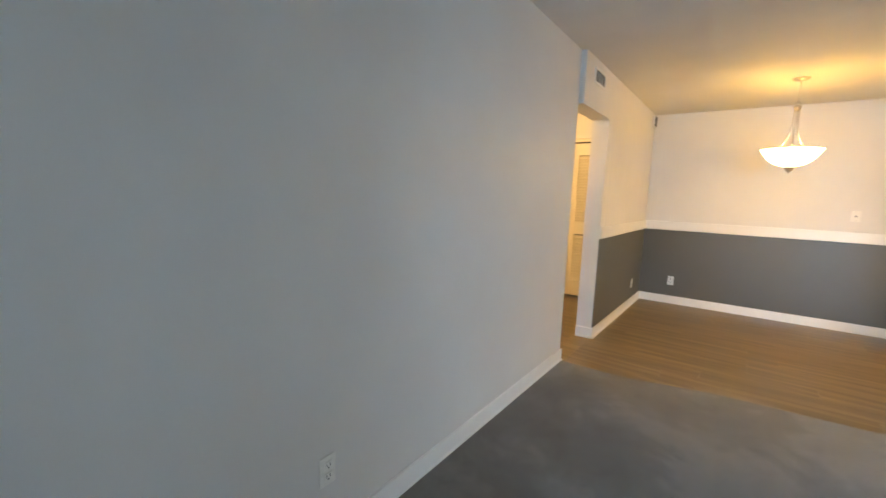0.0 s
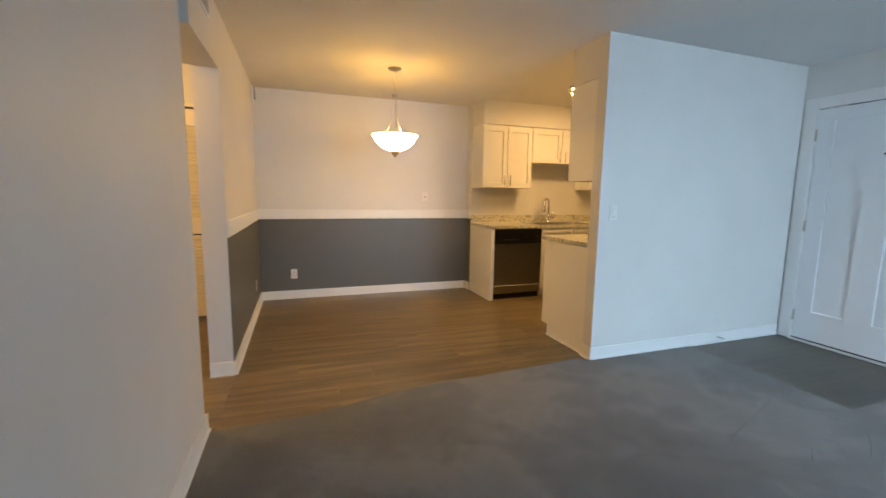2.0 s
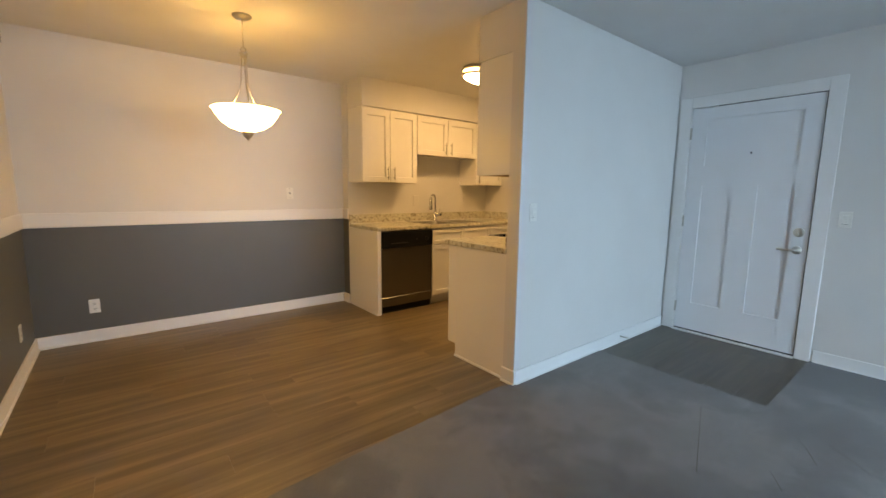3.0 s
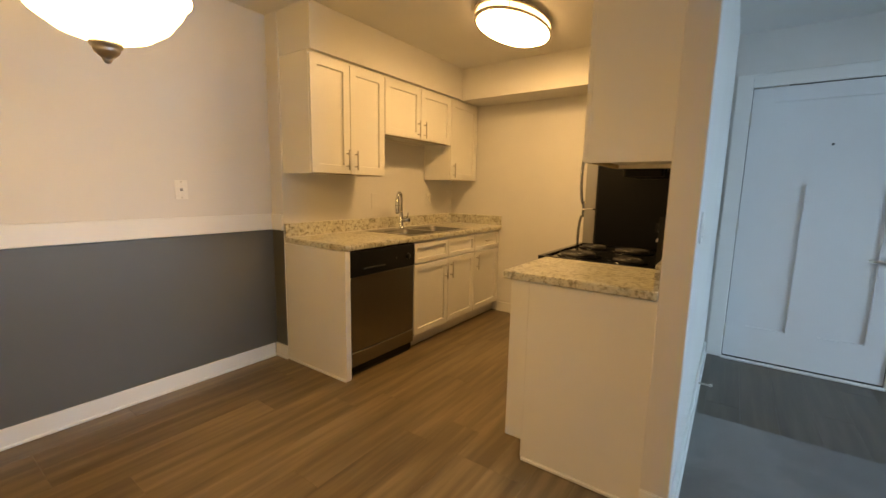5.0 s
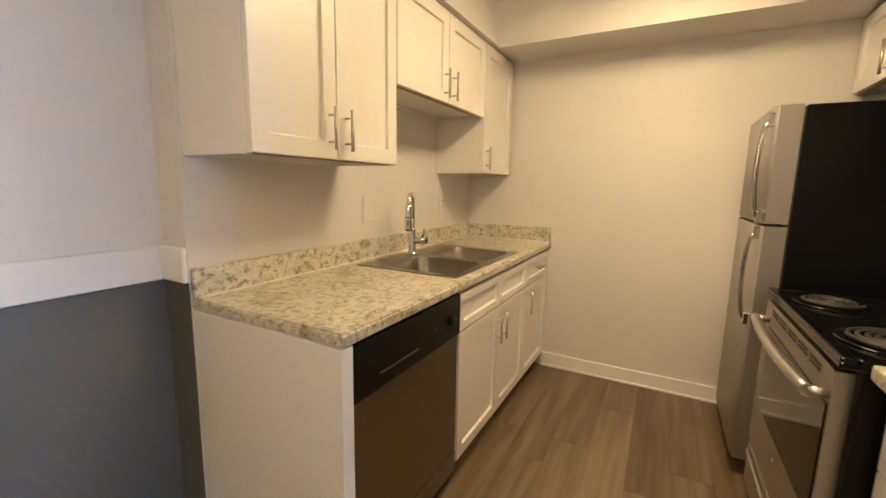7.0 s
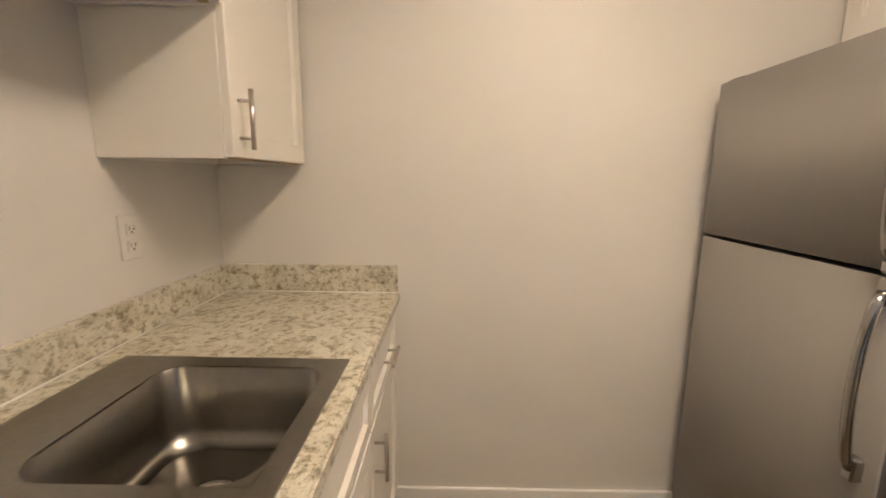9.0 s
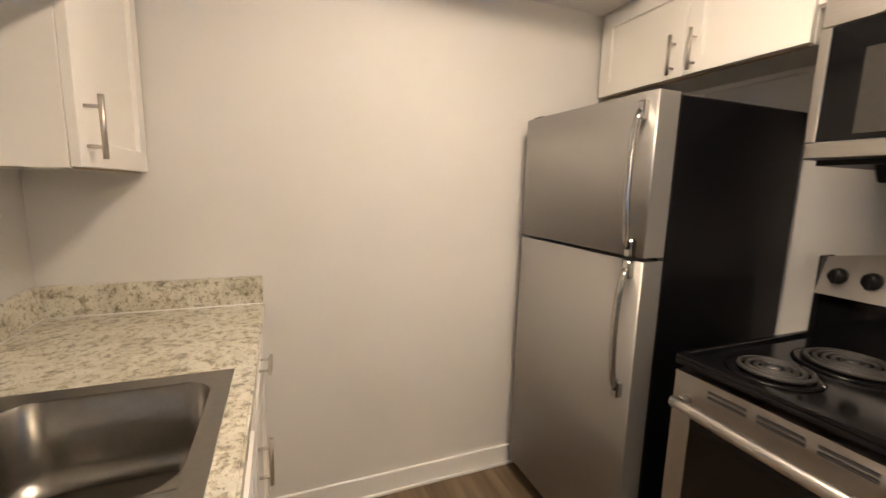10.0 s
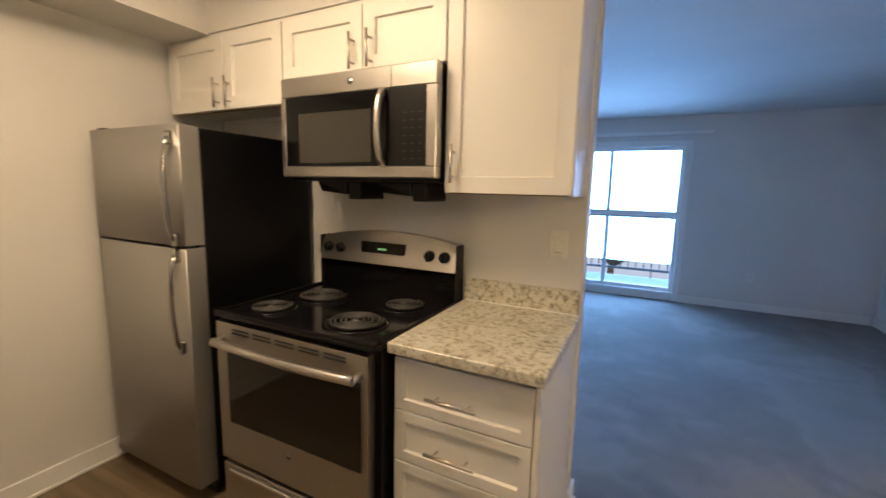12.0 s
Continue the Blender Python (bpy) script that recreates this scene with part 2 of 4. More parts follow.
# ---- structure ----
bm = bmesh.new()
box(bm, WEST - 0.15, WL, SOUTH, OPEN_S, 0, TOP)
box(bm, WEST - 0.15, WEST, OPEN_S, OPEN_N, OPEN_H, TOP)
box(bm, WEST - 0.15, WEST, OPEN_N, NORTH, RAIL_B, TOP)
box(bm, WEST - 0.15, WEST - 0.002, OPEN_N, NORTH, 0, RAIL_B)
wall_west = structure("wall_west", bm, WALL, "off-white painted wall with an opening to the hall", "wall")
structure("wall_west_dado", solid(WEST - 0.002, WEST + 0.001, OPEN_N + 0.004, NORTH, 0.0, RAIL_B), DADO, "slate-grey painted lower part of dining wall", "wall")
structure("wall_north_dado", solid(WEST, JOG, NORTH - 0.001, NORTH + 0.06, 0, RAIL_B), DADO, "slate-grey painted lower part of dining wall", "wall")
bm = bmesh.new()
box(bm, WEST - 0.15, JOG, NORTH, NORTH + 0.15, RAIL_B, TOP)
box(bm, WEST - 0.15, JOG, NORTH + 0.06, NORTH + 0.15, 0, RAIL_B)
box(bm, JOG, EAST + 0.15, KNORTH, NORTH + 0.15, 0, TOP)
structure("wall_north", bm, WALL, "off-white painted back wall of dining corner and kitchen", "wall")
structure("wall_jog_dado", solid(JOG - 0.002, JOG, KNORTH, NORTH - 0.001, 0, RAIL_B), DADO, "slate-grey painted return beside the worktop", "wall")
bm = bmesh.new()
box(bm, EAST, EAST + 0.15, SOUTH, DOOR_S - 0.02, 0, TOP)
box(bm, EAST, EAST + 0.15, DOOR_S - 0.02, DOOR_N + 0.02, DOOR_H + 0.02, TOP)
box(bm, EAST, EAST + 0.15, DOOR_N + 0.02, KNORTH, 0, TOP)
structure("wall_east", bm, WALL, "off-white painted wall with the entry door", "wall")
bm = bmesh.new()
box(bm, WEST - 0.15, WIN_W, SOUTH - 0.15, SOUTH, 0, TOP)
box(bm, WIN_E, EAST + 0.15, SOUTH - 0.15, SOUTH, 0, TOP)
box(bm, WIN_W, WIN_E, SOUTH - 0.15, SOUTH, 0, WIN_B)
box(bm, WIN_W, WIN_E, SOUTH - 0.15, SOUTH, WIN_T, TOP)
structure("wall_south", bm, WALL, "off-white painted wall with the balcony window", "wall")
structure("wall_partition", solid(PART_X, EAST, PART_S, PART_N, 0, TOP, bevel=0.004), WALL, "off-white painted partition between kitchen and living room", "wall")
bm = bmesh.new()
box(bm, -1.55, -1.40, 3.2, 6.75, 0, TOP)
box(bm, -1.40, WEST - 0.15, 3.05, 3.2, 0, TOP)
box(bm, -1.40, -1.12, 6.51, 6.66, 0, TOP)
box(bm, -0.25, WEST - 0.15, 6.51, 6.66, 0, TOP)
box(bm, -1.12, -0.25, 6.51, 6.66, 2.10, TOP)
box(bm, -1.40, WEST - 0.15, 7.1, 7.2, 0, TOP)
structure("wall_hall", bm, WALL, "off-white painted walls of the lit hall", "wall")
structure("ceiling", solid(-1.6, EAST + 0.15, SOUTH - 0.15, NORTH + 0.15, TOP, TOP + 0.12), CEILING, "white textured ceiling", "ceiling")
for limits in ((JOG + 0.01, EAST, 6.692, KNORTH, 2.152), (4.39, EAST, 4.915, 6.692, 2.145), (PART_X + 0.006, EAST, PART_N, 4.915, 2.152)):
    structure("ceiling_soffit", solid(*limits, TOP), WALL, "off-white painted soffit above the kitchen cabinets", "soffit")
structure("floor", solid(-1.6, EAST + 0.15, SOUTH - 0.15, NORTH + 0.15, -0.15, -0.006), UNDERLAY, "floor slab under the wood-look planks", "floor")

# carpet with its slightly skewed edge against the planks
bm = bmesh.new()
edge = [(WL, 4.285), (0.5, 4.30), (1.0, 4.43), (1.87, 4.50), (2.45, 4.535), (PART_X, 4.50)]
outline = [(WL, SOUTH), (EAST, SOUTH), (EAST, 3.37), (3.60, 3.37), (3.60, PART_S), (PART_X, PART_S)] + edge[-2::-1]
low = [bm.verts.new((x, y, -0.006)) for x, y in outline]
high = [bm.verts.new((x, y, 0.008)) for x, y in outline]
bm.faces.new(high)
for k in range(len(outline)):
    n = (k + 1) % len(outline)
    bm.faces.new((low[k], low[n], high[n], high[k]))
bmesh.ops.recalc_face_normals(bm, faces=bm.faces)
structure("floor_carpet", bm, CARPET, "worn grey carpet with pale and dark patches", "carpet")

# trim
def run_x(bm, x0, x1, y, way, h, t=0.014):
    a, b = sorted((y, y + way * t))
    box(bm, x0, x1, a, b, 0, h, bevel=0.003)
    a, b = sorted((y + way * t, y + way * (t + 0.010)))
    box(bm, x0, x1, a, b, 0, 0.016, bevel=0.003)


def run_y(bm, y0, y1, x, way, h, t=0.014):
    a, b = sorted((x, x + way * t))
    box(bm, a, b, y0, y1, 0, h, bevel=0.003)
    a, b = sorted((x + way * t, x + way * (t + 0.010)))
    box(bm, a, b, y0, y1, 0, 0.016, bevel=0.003)


BB = 0.10
for n, (fn, args) in enumerate([
    (run_y, (SOUTH, OPEN_S + 0.014, WL, 1)), (run_y, (OPEN_N - 0.014, NORTH - 0.024, WEST + 0.001, 1)),
    (run_x, (WEST + 0.001, JOG - 0.024, NORTH - 0.001, -1)), (run_y, (KNORTH - 0.02, NORTH - 0.001, JOG - 0.002, -1)),
    (run_x, (WEST - 0.15, WEST, OPEN_N, -1)), (run_x, (WEST - 0.15, WL, OPEN_S, 1)),
    (run_x, (PART_X, EAST - 0.02, PART_S, -1)), (run_y, (PART_S - 0.014, PART_N + 0.0, PART_X, -1)),
    (run_y, (SOUTH, DOOR_S - 0.12, EAST, -1)), (run_y, (5.0, 6.40, EAST, -1)),
    (run_x, (WEST, WIN_W - 0.08, SOUTH, 1)), (run_x, (WIN_E + 0.08, EAST, SOUTH, 1)),
]):
    bm = bmesh.new()
    fn(bm, *args, BB)
    structure("baseboard", bm, TRIM, "white painted baseboard with a shoe moulding", "baseboard")


def rail_part(x0, x1, y0, y1):
    bm = bmesh.new()
    box(bm, x0, x1, y0, y1, RAIL_B, RAIL_T, bevel=0.004)
    structure("trim", bm, TRIM, "wide flat white chair rail", "chair rail")


rail_part(WEST, WEST + 0.016, OPEN_N + 0.002, NORTH)
rail_part(WEST + 0.016, JOG - 0.016, NORTH - 0.016, NORTH)
rail_part(JOG - 0.016, JOG, KNORTH + 0.0, NORTH)


# ---- entry door ----
def entry_door():
    ob = tagged(new("door_1"), "white painted entry door with recessed panels, closed", "door", kind="structure")
    ob.location = (EAST, (DOOR_S + DOOR_N) / 2, 0)
    ORIGIN[ob] = Vector(ob.location)
    x, y0, y1 = EAST, DOOR_S, DOOR_N
    bm = bmesh.new()
    box(bm, x + 0.0155, x + 0.05, y0, y1, 0.02, DOOR_H)
    for a, b in ((y0, 3.59), (4.25, y1)):
        box(bm, x + 0.001, x + 0.016, a, b, 0.02, DOOR_H)
    box(bm, x + 0.001, x + 0.016, 3.835, 4.01, 0.277, 1.36)
    for a, b in ((0.02, 0.277), (1.36, 1.54), (1.94, DOOR_H)):
        box(bm, x + 0.001, x + 0.016, 3.59, 4.25, a, b)
    slab = part("slab", bm, DOORPAINT, ob)
    bm = bmesh.new()
    box(bm, x - 0.014, x, y0 - 0.105, y0 - 0.008, 0, DOOR_H + 0.10, bevel=0.003)
    box(bm, x - 0.014, x, y1 + 0.008, min(y1 + 0.105, PART_S), 0, DOOR_H + 0.10, bevel=0.003)
    box(bm, x - 0.012, x, y0 - 0.008, y1 + 0.008, DOOR_H + 0.006, DOOR_H + 0.10, bevel=0.003)
    box(bm, x, x + 0.1, y0 - 0.018, y0 - 0.004, 0, DOOR_H + 0.01)
    box(bm, x, x + 0.1, y1 + 0.004, y1 + 0.018, 0, DOOR_H + 0.01)
    box(bm, x + 0.0, x + 0.1, y0 - 0.018, y1 + 0.018, DOOR_H + 0.006, DOOR_H + 0.018)
    part("casing", bm, TRIM, ob)
    # thin dark strips draw the shade in the gap between slab and casing
    bm = bmesh.new()
    box(bm, x + 0.0, x + 0.012, y0 - 0.0075, y0 - 0.001, 0.012, DOOR_H + 0.0055)
    box(bm, x + 0.0, x + 0.012, y0 - 0.001, y1 - 0.2, DOOR_H + 0.0005, DOOR_H + 0.0055)
    part("gap_shade", bm, SLOT, ob, "dark strips standing for the shade in the door gap")
    part("backing", solid(x + 0.06, x + 0.14, y0 - 0.018, y1 + 0.018, 0, DOOR_H + 0.018), SLOT, ob)
    # dark strip in place of the shaded gap below the slab
    part("sweep", solid(x - 0.002, x + 0.03, y0, y1, 0.008, 0.022), SLOT, ob, "dark strip standing for the shaded gap under the door")
    part("threshold", solid(x - 0.045, x - 0.002, y0 - 0.008, y1 + 0.008, 0, 0.012, bevel=0.004), TRIM, ob, "white painted threshold strip")
    for z in (1.83, 1.04, 0.225):
        bm = solid(x - 0.004, x + 0.001, y1 - 0.004, y1 + 0.008, z - 0.05, z + 0.05)
        sweep(bm, [(x - 0.008, y1 + 0.004, z - 0.05), (x - 0.008, y1 + 0.004, z + 0.05)], 0.006, 8)
        part("hinge", bm, NICKEL, ob, "satin nickel hinge")
    bm = lathe(bmesh.new(), [(0.036, 0.0), (0.036, -0.010), (0.030, -0.018), (0.012, -0.020), (0.0001, -0.020)], (x, 3.535, 1.0), 24, "x")
    box(bm, x - 0.032, x - 0.018, 3.531, 3.539, 0.985, 1.015, bevel=0.002)
    part("deadbolt", bm, NICKEL, ob, "satin nickel deadbolt turn")
    bm = lathe(bmesh.new(), [(0.032, 0.0), (0.032, -0.010), (0.026, -0.016), (0.012, -0.02), (0.012, -0.045), (0.0001, -0.045)], (x, 3.535, 0.86), 24, "x")
    sweep(bm, [(x - 0.045, 3.53, 0.86), (x - 0.05, 3.56, 0.862), (x - 0.05, 3.60, 0.863), (x - 0.045, 3.65, 0.862)], 0.009, 10)
    part("lever_handle", bm, NICKEL, ob, "satin nickel lever handle")
    part("peephole", lathe(bmesh.new(), [(0.008, 0.0), (0.008, -0.004), (0.0001, -0.004)], (x + 0.001, 3.905, 1.633), 12, "x"), SLOT, ob)


entry_door()


# ---- balcony window ----
def balcony_window():
    ob = tagged(new("window_1"), "tall sliding balcony window in a white frame", "window", kind="structure")
    ob.location = ((WIN_W + WIN_E) / 2, SOUTH, WIN_B)
    ORIGIN[ob] = Vector(ob.location)
    y0, y1 = SOUTH - 0.11, SOUTH - 0.05
    bm = bmesh.new()
    box(bm, WIN_W, WIN_W + 0.05, y0, y1, WIN_B, WIN_T, bevel=0.004)
    box(bm, WIN_E - 0.05, WIN_E, y0, y1, WIN_B, WIN_T, bevel=0.004)
    box(bm, WIN_W + 0.05, WIN_E - 0.05, y0, y1, WIN_T - 0.05, WIN_T, bevel=0.004)
    box(bm, WIN_W + 0.05, WIN_E - 0.05, y0, y1, WIN_B, WIN_B + 0.05, bevel=0.004)
    part("window_frame", bm, TRIM, ob)
    mid = 2.87
    part("mullion", solid(mid - 0.025, mid + 0.025, y0, y1, WIN_B + 0.05, WIN_T - 0.05, bevel=0.004), TRIM, ob)
    for a, b in ((WIN_W + 0.05, mid - 0.025), (mid + 0.025, WIN_E - 0.05)):
        part("middle_rail", solid(a, b, y0 + 0.01, y1 - 0.01, 1.13, 1.205, bevel=0.004), TRIM, ob)
        for c, d in ((WIN_B + 0.05, 1.13), (1.205, WIN_T - 0.05)):
            p = part("pane", solid(a, b, y0 + 0.028, y0 + 0.033, c, d), GLASS, ob)
            p.visible_shadow = False
    bm = bmesh.new()
    box(bm, WIN_W - 0.07, WIN_W, SOUTH, SOUTH + 0.014, 0, WIN_T + 0.07, bevel=0.003)
    box(bm, WIN_E, WIN_E + 0.07, SOUTH, SOUTH + 0.014, 0, WIN_T + 0.07, bevel=0.003)
    box(bm, WIN_W, WIN_E, SOUTH, SOUTH + 0.014, WIN_T, WIN_T + 0.07, bevel=0.003)
    part("casing", bm, TRIM, ob)
    part("window_sill", solid(WIN_W, WIN_E, SOUTH - 0.05, SOUTH + 0.02, WIN_B - 0.02, WIN_B + 0.002, bevel=0.003), TRIM, ob)


balcony_window()
bm = solid(1.7, 4.1, SOUTH + 0.002, SOUTH + 0.05, 2.20, 2.245, bevel=0.004)
rail_ob = thing("blind_headrail", (2.9, SOUTH, 2.2), "empty white blind headrail above the balcony window", "blind rail")
part("headrail", bm, TRIM, rail_ob)


# ---- outside ----
structure("balcony_floor", solid(0.8, 5.0, SOUTH - 1.75, SOUTH - 0.15, -0.15, -0.02), CONCRETE, "grey concrete balcony slab", "balcony")
balcony_rail = thing("balcony_railing", (2.9, SOUTH - 1.7, -0.02), "dark painted metal balcony railing with balusters", "railing")
part("top_rail", solid(0.8, 5.0, SOUTH - 1.73, SOUTH - 1.68, 1.03, 1.07, bevel=0.004), RAILPAINT, balcony_rail)
part("bottom_rail", solid(0.8, 5.0, SOUTH - 1.72, SOUTH - 1.69, 0.10, 0.14, bevel=0.004), RAILPAINT, balcony_rail)
for k in range(34):
    x = 0.86 + k * 0.124
    part("post" if k % 11 == 0 else "baluster", solid(x - 0.008, x + 0.008, SOUTH - 1.713, SOUTH - 1.697, -0.02 if k % 11 == 0 else 0.14, 1.03), RAILPAINT, balcony_rail)
structure("ground", solid(-800, 800, -1500, 300, -3.3, -3.2), LAWN, "pale sunlit paving below the balcony reaching far", "ground")


def tree(x, y, height, spread, seed):
    rnd = random.Random(seed)
    ob = thing("tree", (x, y, -3.2), "leafy green tree seen beyond the balcony", "tree", "trees outside the balcony")
    bm = bmesh.new()
    top = height * 0.55
    steps = 6
    for k in range(steps):
        a, b = k / steps, (k + 1) / steps
        sweep(bm, [(x + 0.15 * math.sin(3 * a), y, -3.2 + top * a), (x + 0.15 * math.sin(3 * b), y, -3.2 + top * b)], 0.2 * (1 - 0.6 * a), 8)
    for k in range(7):
        a = k * 2.4
        sweep(bm, [(x, y, -3.2 + top * (0.6 + 0.05 * k)), (x + 0.4 * spread * math.cos(a), y + 0.4 * spread * math.sin(a), -3.2 + top * (0.85 + 0.06 * k))], 0.06, 6)
    part("trunk", bm, BARK, ob)
    verts, faces = [], []
    for k in range(2600):
        a, u, r = rnd.uniform(0, 2 * math.pi), rnd.uniform(-1, 1), spread * rnd.uniform(0.35, 1.0) * (0.75 + 0.25 * math.sin(5 * rnd.random()))
        c = Vector((x + r * math.cos(a) * math.sqrt(1 - u * u), y + r * math.sin(a) * math.sqrt(1 - u * u), -3.2 + height * 0.68 + u * r * 0.8))
        s = rnd.uniform(0.10, 0.24)
        d = Vector((rnd.uniform(-1, 1), rnd.uniform(-1, 1), rnd.uniform(-1, 1))).normalized()
        e = d.orthogonal().normalized()
        n = len(verts)
        verts += [c - d * s, c + e * s * 0.4, c + d * s, c - e * s * 0.4]
        faces.append((n, n + 1, n + 2, n + 3))
    me = bpy.data.meshes.new("crown")
    me.from_pydata([v - ORIGIN[ob] for v in verts], [], faces)
    me.materials.append(LEAF)
    crown = new("crown", me)
    crown.parent = ob


tree(0.6, -17, 3.4, 1.3, 1)
tree(3.6, -15, 3.3, 1.2, 2)
tree(6.4, -14, 3.8, 1.5, 3)


# ---- fittings on the walls ----
def plate(name, centre, facing, label, kind, w=0.072, h=0.116, finish=None):
    """A cover plate; facing is a unit vector along an axis."""
    c, f = Vector(centre), Vector(facing)
    across = Vector((abs(f.y), abs(f.x), 0))
    ob = thing(name, c, label, "outlet" if kind == "outlet" else "switch" if kind == "switch" else "wall plate")

    def slab(bm, u0, u1, z0, z1, d0, d1, bevel=0.0):
        p, q = c + across * u0 + f * d0, c + across * u1 + f * d1
        box(bm, min(p.x, q.x), max(p.x, q.x), min(p.y, q.y), max(p.y, q.y), c.z + z0, c.z + z1, bevel=bevel)
        return bm
    part("cover_plate", slab(bmesh.new(), -w / 2, w / 2, -h / 2, h / 2, 0, 0.006, 0.002), finish or PLATE, ob)
    if kind == "outlet":
        for z in (0.022, -0.022):
            socket = part("socket", slab(bmesh.new(), -0.017, 0.017, z - 0.015, z + 0.015, 0.006, 0.009, 0.002), finish or PLATE, ob)
            bm = bmesh.new()
            for u in (-0.007, 0.007):
                slab(bm, u - 0.0012, u + 0.0012, z - 0.003, z + 0.008, 0.009, 0.0095)
            slab(bm, -0.0025, 0.0025, z - 0.011, z - 0.006, 0.009, 0.0095)
            part("slots", bm, SLOT, socket, "dark socket slots")
    elif kind == "switch":
        rocker = part("rocker", slab(bmesh.new(), -0.016, 0.016, -0.033, 0.033, 0.006, 0.010, 0.002), PLATE, ob)
        part("gap", slab(bmesh.new(), -0.017, 0.017, -0.0345, -0.033, 0.006, 0.0075), SLOT, ob)
    elif kind == "jack":
        part("jack_port", slab(bmesh.new(), -0.008, 0.008, -0.008, 0.008, 0.006, 0.0075), GREYPLASTIC, ob, "small grey phone jack")
        for z in (0.048, -0.048):
            part("screw", slab(bmesh.new(), -0.004, 0.004, z - 0.004, z + 0.004, 0.006, 0.0075), NICKEL, ob)
    return ob


plate("wall_outlet", (0.367, NORTH - 0.001, 0.302), (0, -1, 0), "white duplex outlet on the grey dining wall", "outlet")
plate("wall_outlet", (WEST + 0.001, 6.65, 0.29), (1, 0, 0), "white duplex outlet on the grey side wall", "outlet")
plate("wall_outlet", (WL, 1.955, 0.335), (1, 0, 0), "white duplex outlet low on the living room wall", "outlet")
plate("wall_outlet", (1.15, SOUTH, 0.42), (0, 1, 0), "white duplex outlet beside the balcony window", "outlet")
plate("phone_jack", (2.008, NORTH, 1.247), (0, -1, 0), "white phone jack plate above the chair rail", "jack")
plate("light_switch", (2.705, PART_S, 1.155), (0, -1, 0), "white rocker switch on the partition", "switch")
plate("light_switch", (EAST, 3.285, 1.115), (-1, 0, 0), "white rocker switch beside the entry door", "switch")
plate("light_switch", (2.68, PART_N, 1.20), (0, 1, 0), "white rocker switch above the short worktop", "switch", 0.075)
plate("blank_plate", (3.517, KNORTH, 1.168), (0, -1, 0), "blank cover plate painted over with wall paint", "blank", 0.078, 0.13, WALL)
plate("wall_outlet", (4.302, KNORTH, 1.172), (0, -1, 0), "outlet painted over with wall paint above the backsplash", "outlet", finish=WALL)


def wall_vent():
    y0, y1, z0, z1 = 4.51, 4.80, 2.25, 2.375
    ob = thing("wall_vent", (WEST, 4.655, 2.25), "white slatted air vent high above the hall opening", "vent")
    # no duct is built: a flat dark sheet gives its shade
    part("backing", solid(WEST, WEST + 0.003, y0 + 0.01, y1 - 0.01, z0 + 0.01, z1 - 0.01), SLOT, ob, "dark sheet standing in for the shade of the duct")
    bm = bmesh.new()
    box(bm, WEST, WEST + 0.009, y0, y0 + 0.018, z0, z1, bevel=0.002)
    box(bm, WEST, WEST + 0.009, y1 - 0.018, y1, z0, z1, bevel=0.002)
    box(bm, WEST, WEST + 0.009, y0 + 0.018, y1 - 0.018, z0, z0 + 0.018, bevel=0.002)
    box(bm, WEST, WEST + 0.009, y0 + 0.018, y1 - 0.018, z1 - 0.018, z1, bevel=0.002)
    part("frame", bm, TRIM, ob)
    for k in range(7):
        y = y0 + 0.04 + k * 0.036
        part("slat", solid(WEST + 0.004, WEST + 0.007, y, y + 0.004, z0 + 0.018, z1 - 0.018), TRIM, ob)


wall_vent()
ob = thing("wall_vent", (WEST, 7.03, 2.28), "small white vent with a dark grille high in the dining corner", "vent")
part("cover", solid(WEST, WEST + 0.03, 6.96, 7.10, 2.27, 2.41, bevel=0.006), TRIM, ob)
grille = part("grille", solid(WEST + 0.03, WEST + 0.033, 6.972, 7.088, 2.282, 2.398), SLOT, ob, "dark grille")
for k in range(5):
    part("slat", solid(WEST + 0.033, WEST + 0.036, 6.972, 7.088, 2.296 + 0.02 * k, 2.301 + 0.02 * k), GREYPLASTIC, grille)


# ---- hall closet ----
def louver_door(x0, x1):
    y, z0, z1 = 6.545, 0.03, 2.04
    ob = thing("closet_door", ((x0 + x1) / 2, y, z0), "cream louvered bifold closet door, closed", "closet door", "closet doors in the hall")
    st = 0.05
    part("stile", solid(x0, x0 + st, y - 0.014, y + 0.014, z0, z1, bevel=0.003), LOUVER, ob)
    part("stile", solid(x1 - st, x1, y - 0.014, y + 0.014, z0, z1, bevel=0.003), LOUVER, ob)
    for a, b in ((z0, 0.23), (0.86, 1.02), (1.89, z1)):
        part("rail", solid(x0 + st, x1 - st, y - 0.013, y + 0.013, a, b, bevel=0.003), LOUVER, ob)
    for a, b in ((0.23, 0.86), (1.02, 1.89)):
        z = a + 0.02
        while z < b - 0.01:
            bm = bmesh.new()
            box(bm, x0 + st, x1 - st, -0.0255, 0.0255, -0.0035, 0.0035)
            bmesh.ops.transform(bm, matrix=pose(0, y, z, 45, 0, 0), verts=bm.verts)
            part("slat", bm, LOUVER, ob)
            z += 0.036
    # dark sheet paints the closet's inner shade seen between the slats
    part("backing", solid(x0 + 0.01, x1 - 0.01, y + 0.03, y + 0.034, z0, z1), SLOT, ob, "dark sheet standing in for the shaded closet interior")


